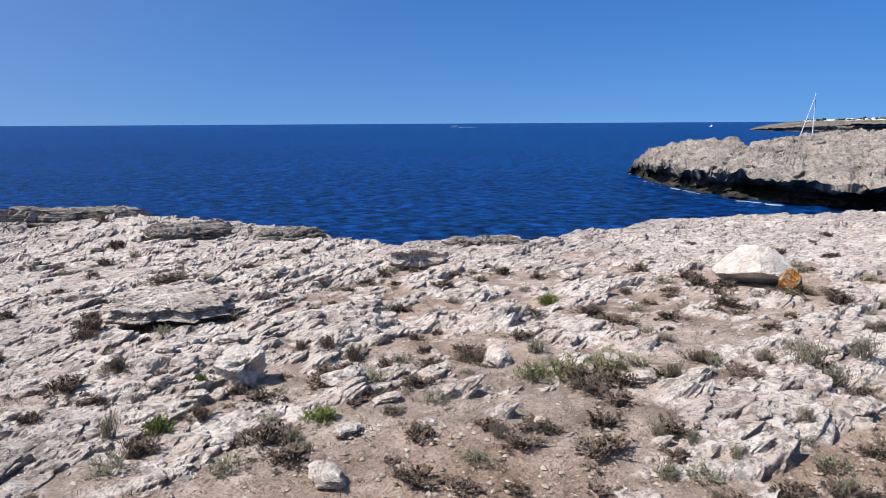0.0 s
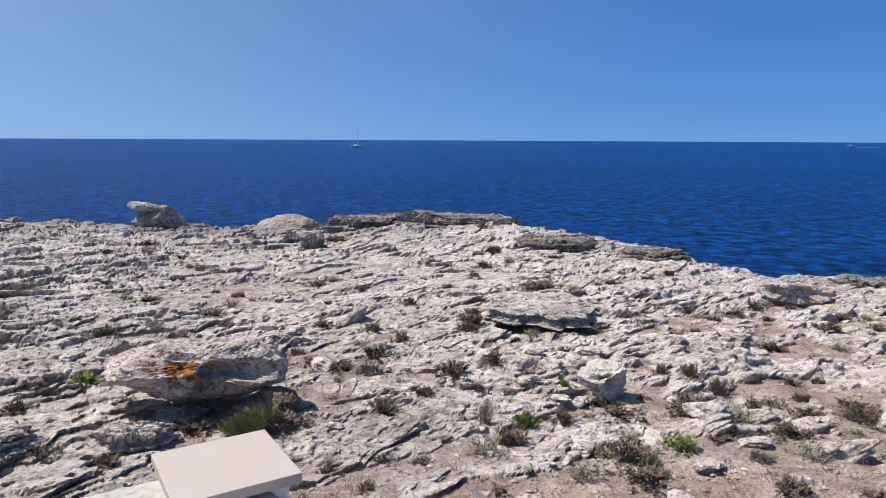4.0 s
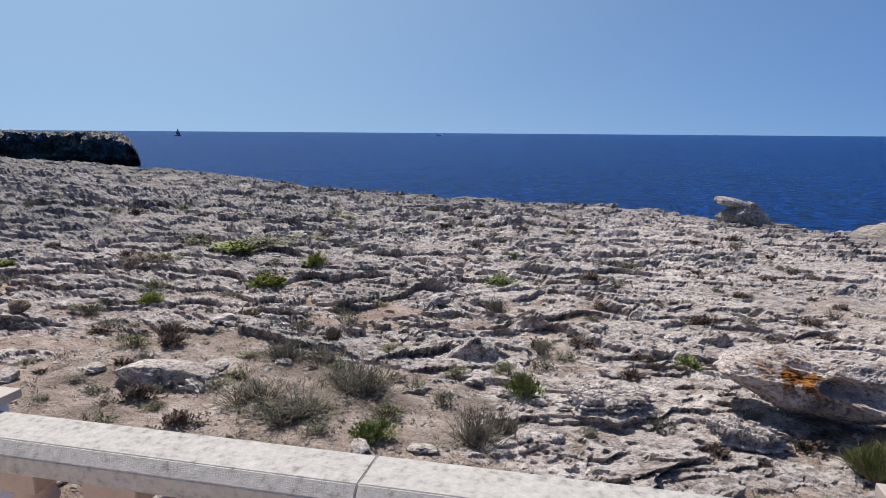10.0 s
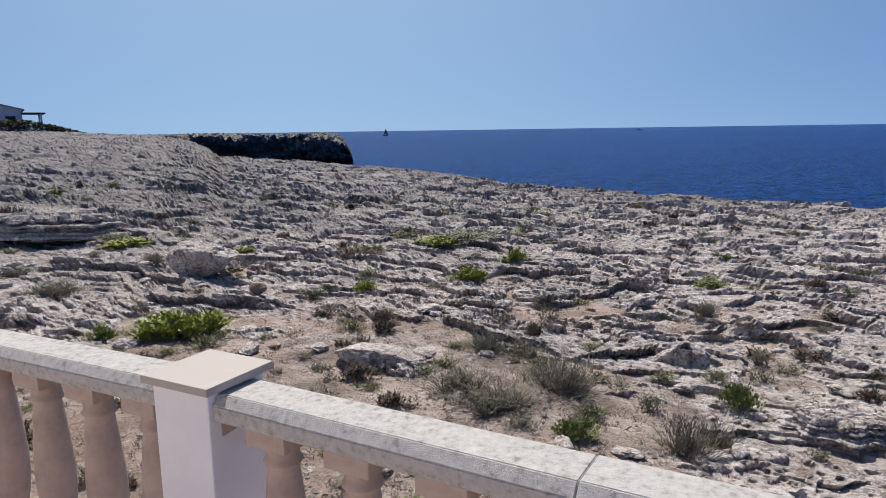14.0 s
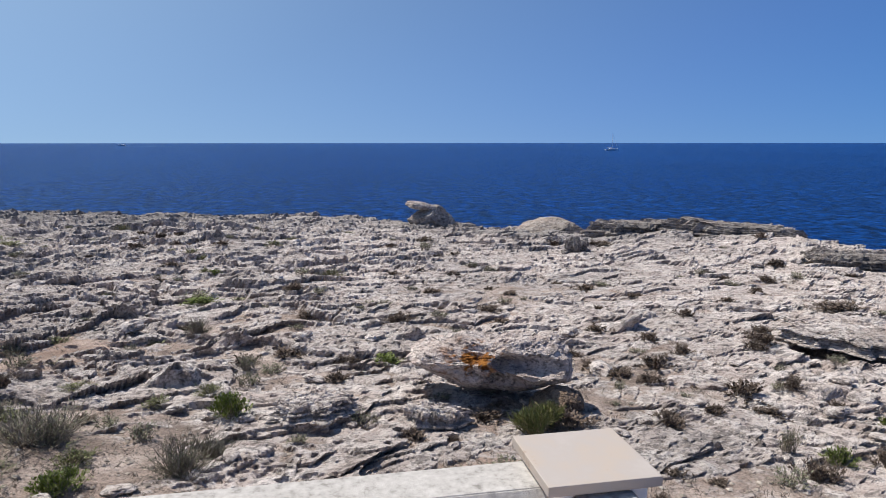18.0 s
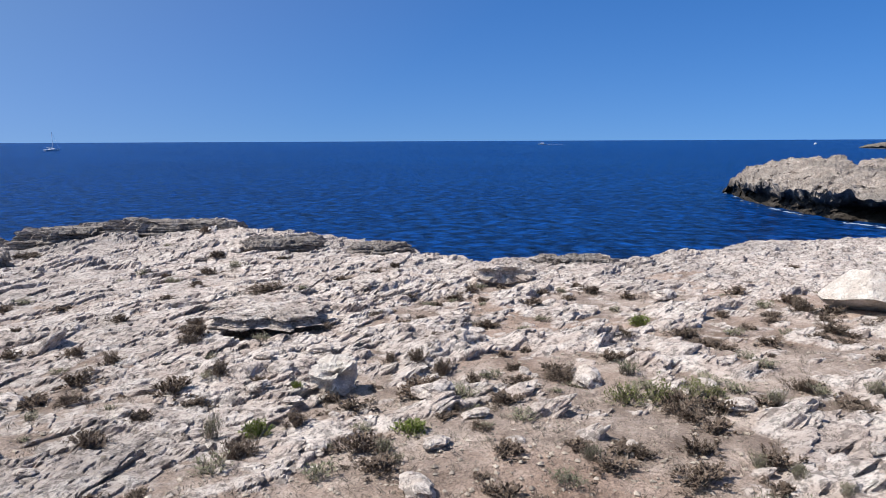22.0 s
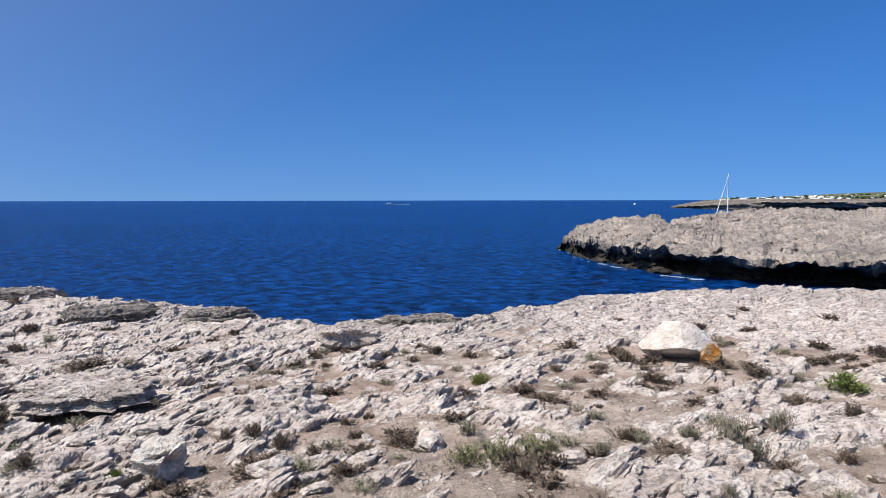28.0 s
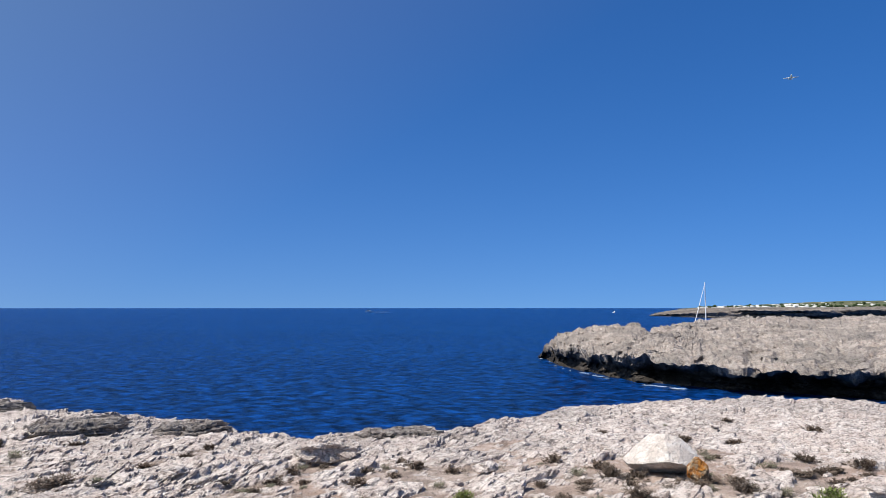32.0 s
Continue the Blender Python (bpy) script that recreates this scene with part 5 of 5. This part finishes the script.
    part("pergola_roof", bm, darkwood, t, "flat dark pergola roof")
    for u, y in ((5.1, -0.2), (5.1, 3.2)):
        bm = bmesh.new()
        box(bm, u, y, 1.0, 0.16, 0.16, 2.15)
        part("post", bm, wall, t)
    # clipped dark hedge below the house
    green = mottled("hedge_leaf", [(0.3, (0.06, 0.058, 0.035)), (0.7, (0.13, 0.12, 0.07))], 3, 0.9, 0.1, 0, vary=0.1)
    rng = random.Random(3)
    vs, fs = [], []
    for i in range(9000):
        u = rng.uniform(-14, 8.8)
        top = 1.45 * (1 - max(0.0, (u - 3.0) / 5.8) ** 1.3) + 0.1
        p = Vector((u, -3.2 + rng.uniform(-0.8, 0.8), top * rng.random() ** 0.6 - 0.5))
        d = Vector((rng.uniform(-1, 1), rng.uniform(-1, 1), rng.uniform(-0.5, 1))).normalized()
        leaf(vs, fs, p, d, Vector((0, 0, 1)), rng.uniform(0.16, 0.36), 0.35)
    h = new("hedge", raw("hedge", vs, fs, green))
    h.matrix_world = pose(o.x, o.y, 1.85, 0, 0, 70.5)
    tagged(h, "dark clipped hedge on the bank below the house", "hedge")


build_house()


# ---- boats and aircraft ----
WHITE = mottled("boat_white", [(0.3, (0.78, 0.78, 0.78)), (0.7, (0.84, 0.84, 0.84))], 0.5, 0.4, 0.4, 0)
DARK = mottled("boat_dark", [(0.3, (0.03, 0.035, 0.05)), (0.7, (0.07, 0.07, 0.09))], 0.5, 0.4, 0.4, 0)


def hull_bm(length, beam, height):
    bm = bmesh.new()
    rows = []
    for s in (0, 0.3, 0.6, 0.8, 0.93, 1.0):
        w = beam / 2 * (1 - s ** 3)
        x = length * (s - 0.5)
        rows.append([bm.verts.new(c) for c in ((x, -w, height * (0.8 + 0.35 * s)), (x * 0.94, -w * 0.6, -0.1), (x * 0.94, w * 0.6, -0.1), (x, w, height * (0.8 + 0.35 * s)))])
    for a, b in zip(rows, rows[1:]):
        for k in range(3):
            bm.faces.new((a[k], a[k + 1], b[k + 1], b[k]))
        bm.faces.new((a[3], a[0], b[0], b[3]))
    bm.faces.new(rows[0])
    bmesh.ops.remove_doubles(bm, verts=bm.verts, dist=0.001)
    bmesh.ops.recalc_face_normals(bm, faces=bm.faces)
    return bm


def motorboat(b, r, length, turn, wake, label):
    p = at(b, r)
    t = thing("motorboat", pose(p.x, p.y, SEA + 0.1, 0, 0, turn), label, "boat")
    part("hull", hull_bm(length, length * 0.3, length * 0.12), WHITE, t)
    bm = bmesh.new()
    box(bm, -length * 0.03, 0, length * 0.17, length * 0.36, length * 0.2, length * 0.11, 0, length * 0.02)
    part("cabin", bm, WHITE, t)
    bm = bmesh.new()
    box(bm, length * 0.12, 0, length * 0.19, length * 0.09, length * 0.205, length * 0.05, 0, length * 0.01)
    part("windscreen", bm, DARK, t)
    if wake:
        bm = bmesh.new()
        rng = random.Random(int(r))
        for i in range(40):
            x = -length * 0.5 - wake * rng.random() ** 1.5
            s = rng.uniform(0.3, 1.0)
            box(bm, x, rng.uniform(-1, 1) * length * 0.12, 0.02, s * length * 0.3, s * length * 0.09, 0.25 * s, rng.uniform(-20, 20), 0.02)
        part("wake", bm, WHITE, t, "broken white wake foam")


motorboat(54.5, 690, 9, 150, 18, "white motorboat far out with a wake")
motorboat(74.6, 690, 6, 10, 10, "white motorboat heading along the far shore")
motorboat(-21.5, 1000, 12, 170, 60, "distant white speedboat trailing a long wake")


def sailing_yacht(b, r, height, turn, sails, label):
    p = at(b, r)
    t = thing("sailing_yacht", pose(p.x, p.y, SEA + 0.1, 0, 0, turn), label, "sailing yacht")
    L = height * 0.85
    part("hull", hull_bm(L, L * 0.28, L * 0.11), WHITE if not sails else DARK, t)
    bm = bmesh.new()
    box(bm, 0, 0, L * 0.13, L * 0.35, L * 0.15, L * 0.06, 0, 0.1)
    part("cabin", bm, WHITE, t)
    bm = bmesh.new()
    bmesh.ops.create_cone(bm, cap_ends=True, segments=10, radius1=height * 0.011, radius2=height * 0.008, depth=height, matrix=Matrix.Translation((L * 0.05, 0, height / 2)))
    part("mast", bm, WHITE, t, "slim white mast")
    bm = bmesh.new()
    a, c = Vector((L * 0.05, 0, height * 0.97)), Vector((L * 0.47, 0, L * 0.12))
    d = a - c
    bmesh.ops.create_cone(bm, cap_ends=True, segments=8, radius1=height * 0.007, radius2=height * 0.0035, depth=d.length, matrix=Matrix.Translation((a + c) / 2) @ d.to_track_quat("Z", "Y").to_matrix().to_4x4())
    part("furled_jib", bm, WHITE, t, "white sail furled on the forestay")
    bm = bmesh.new()
    bmesh.ops.create_cone(bm, cap_ends=True, segments=8, radius1=0.12, radius2=0.1, depth=L * 0.4, matrix=Matrix.Translation((-L * 0.15, 0, L * 0.22)) @ pose(0, 0, 0, 0, 90, 0))
    part("boom", bm, WHITE, t)
    if sails:
        for nm, pts in (("mainsail", ((L * 0.04, height * 0.95), (L * 0.04, L * 0.2), (-L * 0.36, L * 0.22))), ("jib", ((L * 0.07, height * 0.9), (L * 0.45, L * 0.14), (L * 0.08, L * 0.16)))):
            bm = bmesh.new()
            f = [bm.verts.new((x, s * 0.05 + (0.6 if i == 2 else 0), z)) for s in (-1, 1) for i, (x, z) in enumerate(pts)]
            bm.faces.new(f[:3])
            bm.faces.new(f[3:][::-1])
            for i in range(3):
                bm.faces.new((f[i], f[(i + 1) % 3], f[3 + (i + 1) % 3], f[3 + i]))
            bmesh.ops.recalc_face_normals(bm, faces=bm.faces)
            part(nm, bm, DARK, t, "dark sail")


sailing_yacht(81.55, 134, 9.3, 148, False, "moored white yacht with bare mast behind the headland")
sailing_yacht(17.0, 420, 10.0, 15, False, "white yacht under way far out with a bare mast")
sailing_yacht(-42.0, 640, 6.5, 30, True, "distant sailing yacht with dark sails set")


def airliner():
    p = at(88.1, 1750, 1.45 + 1750 * 0.304)
    t = thing("airliner", pose(p.x, p.y, p.z, 0, -3, 185), "white twin-engined airliner in the clear sky", "aircraft")
    bm = bmesh.new()
    lathe(bm, [(0.1, -17), (1.2, -14), (1.9, -9), (2.0, 0), (2.0, 10), (1.6, 14.5), (0.9, 16.5), (0.15, 17.3)], 14)
    bmesh.ops.rotate(bm, verts=bm.verts, matrix=Matrix.Rotation(radians(90), 3, "Y"))
    part("fuselage", bm, WHITE, t)
    for s in (-1, 1):
        bm = bmesh.new()
        vs = [bm.verts.new(c) for z in (-0.25, 0.25) for c in ((4, s * 1.5, z - 0.8), (-2.5, s * 1.5, z - 0.8), (-5.5, s * 16.5, z + 0.6), (-3.8, s * 16.5, z + 0.6))]
        for q in ((0, 1, 2, 3), (7, 6, 5, 4), (0, 4, 5, 1), (1, 5, 6, 2), (2, 6, 7, 3), (3, 7, 4, 0)):
            bm.faces.new([vs[i] for i in q])
        bmesh.ops.recalc_face_normals(bm, faces=bm.faces)
        part("wing", bm, WHITE, t)
        bm = bmesh.new()
        lathe(bm, [(0.9, -1.8), (1.1, 0), (0.9, 1.6)], 10)
        bmesh.ops.transform(bm, verts=bm.verts, matrix=Matrix.Translation((2.2, s * 5.5, -1.9)) @ Matrix.Rotation(radians(90), 4, "Y"))
        part("engine", bm, WHITE, t)
        bm = bmesh.new()
        box(bm, -14.8, s * 3.0, 1.0, 2.4, 5.0, 0.3)
        part("tailplane", bm, WHITE, t)
    bm = bmesh.new()
    box(bm, -15.0, 0, 4.2, 3.0, 0.4, 5.4)
    part("fin", bm, DARK, t, "dark blue tail fin")


airliner()
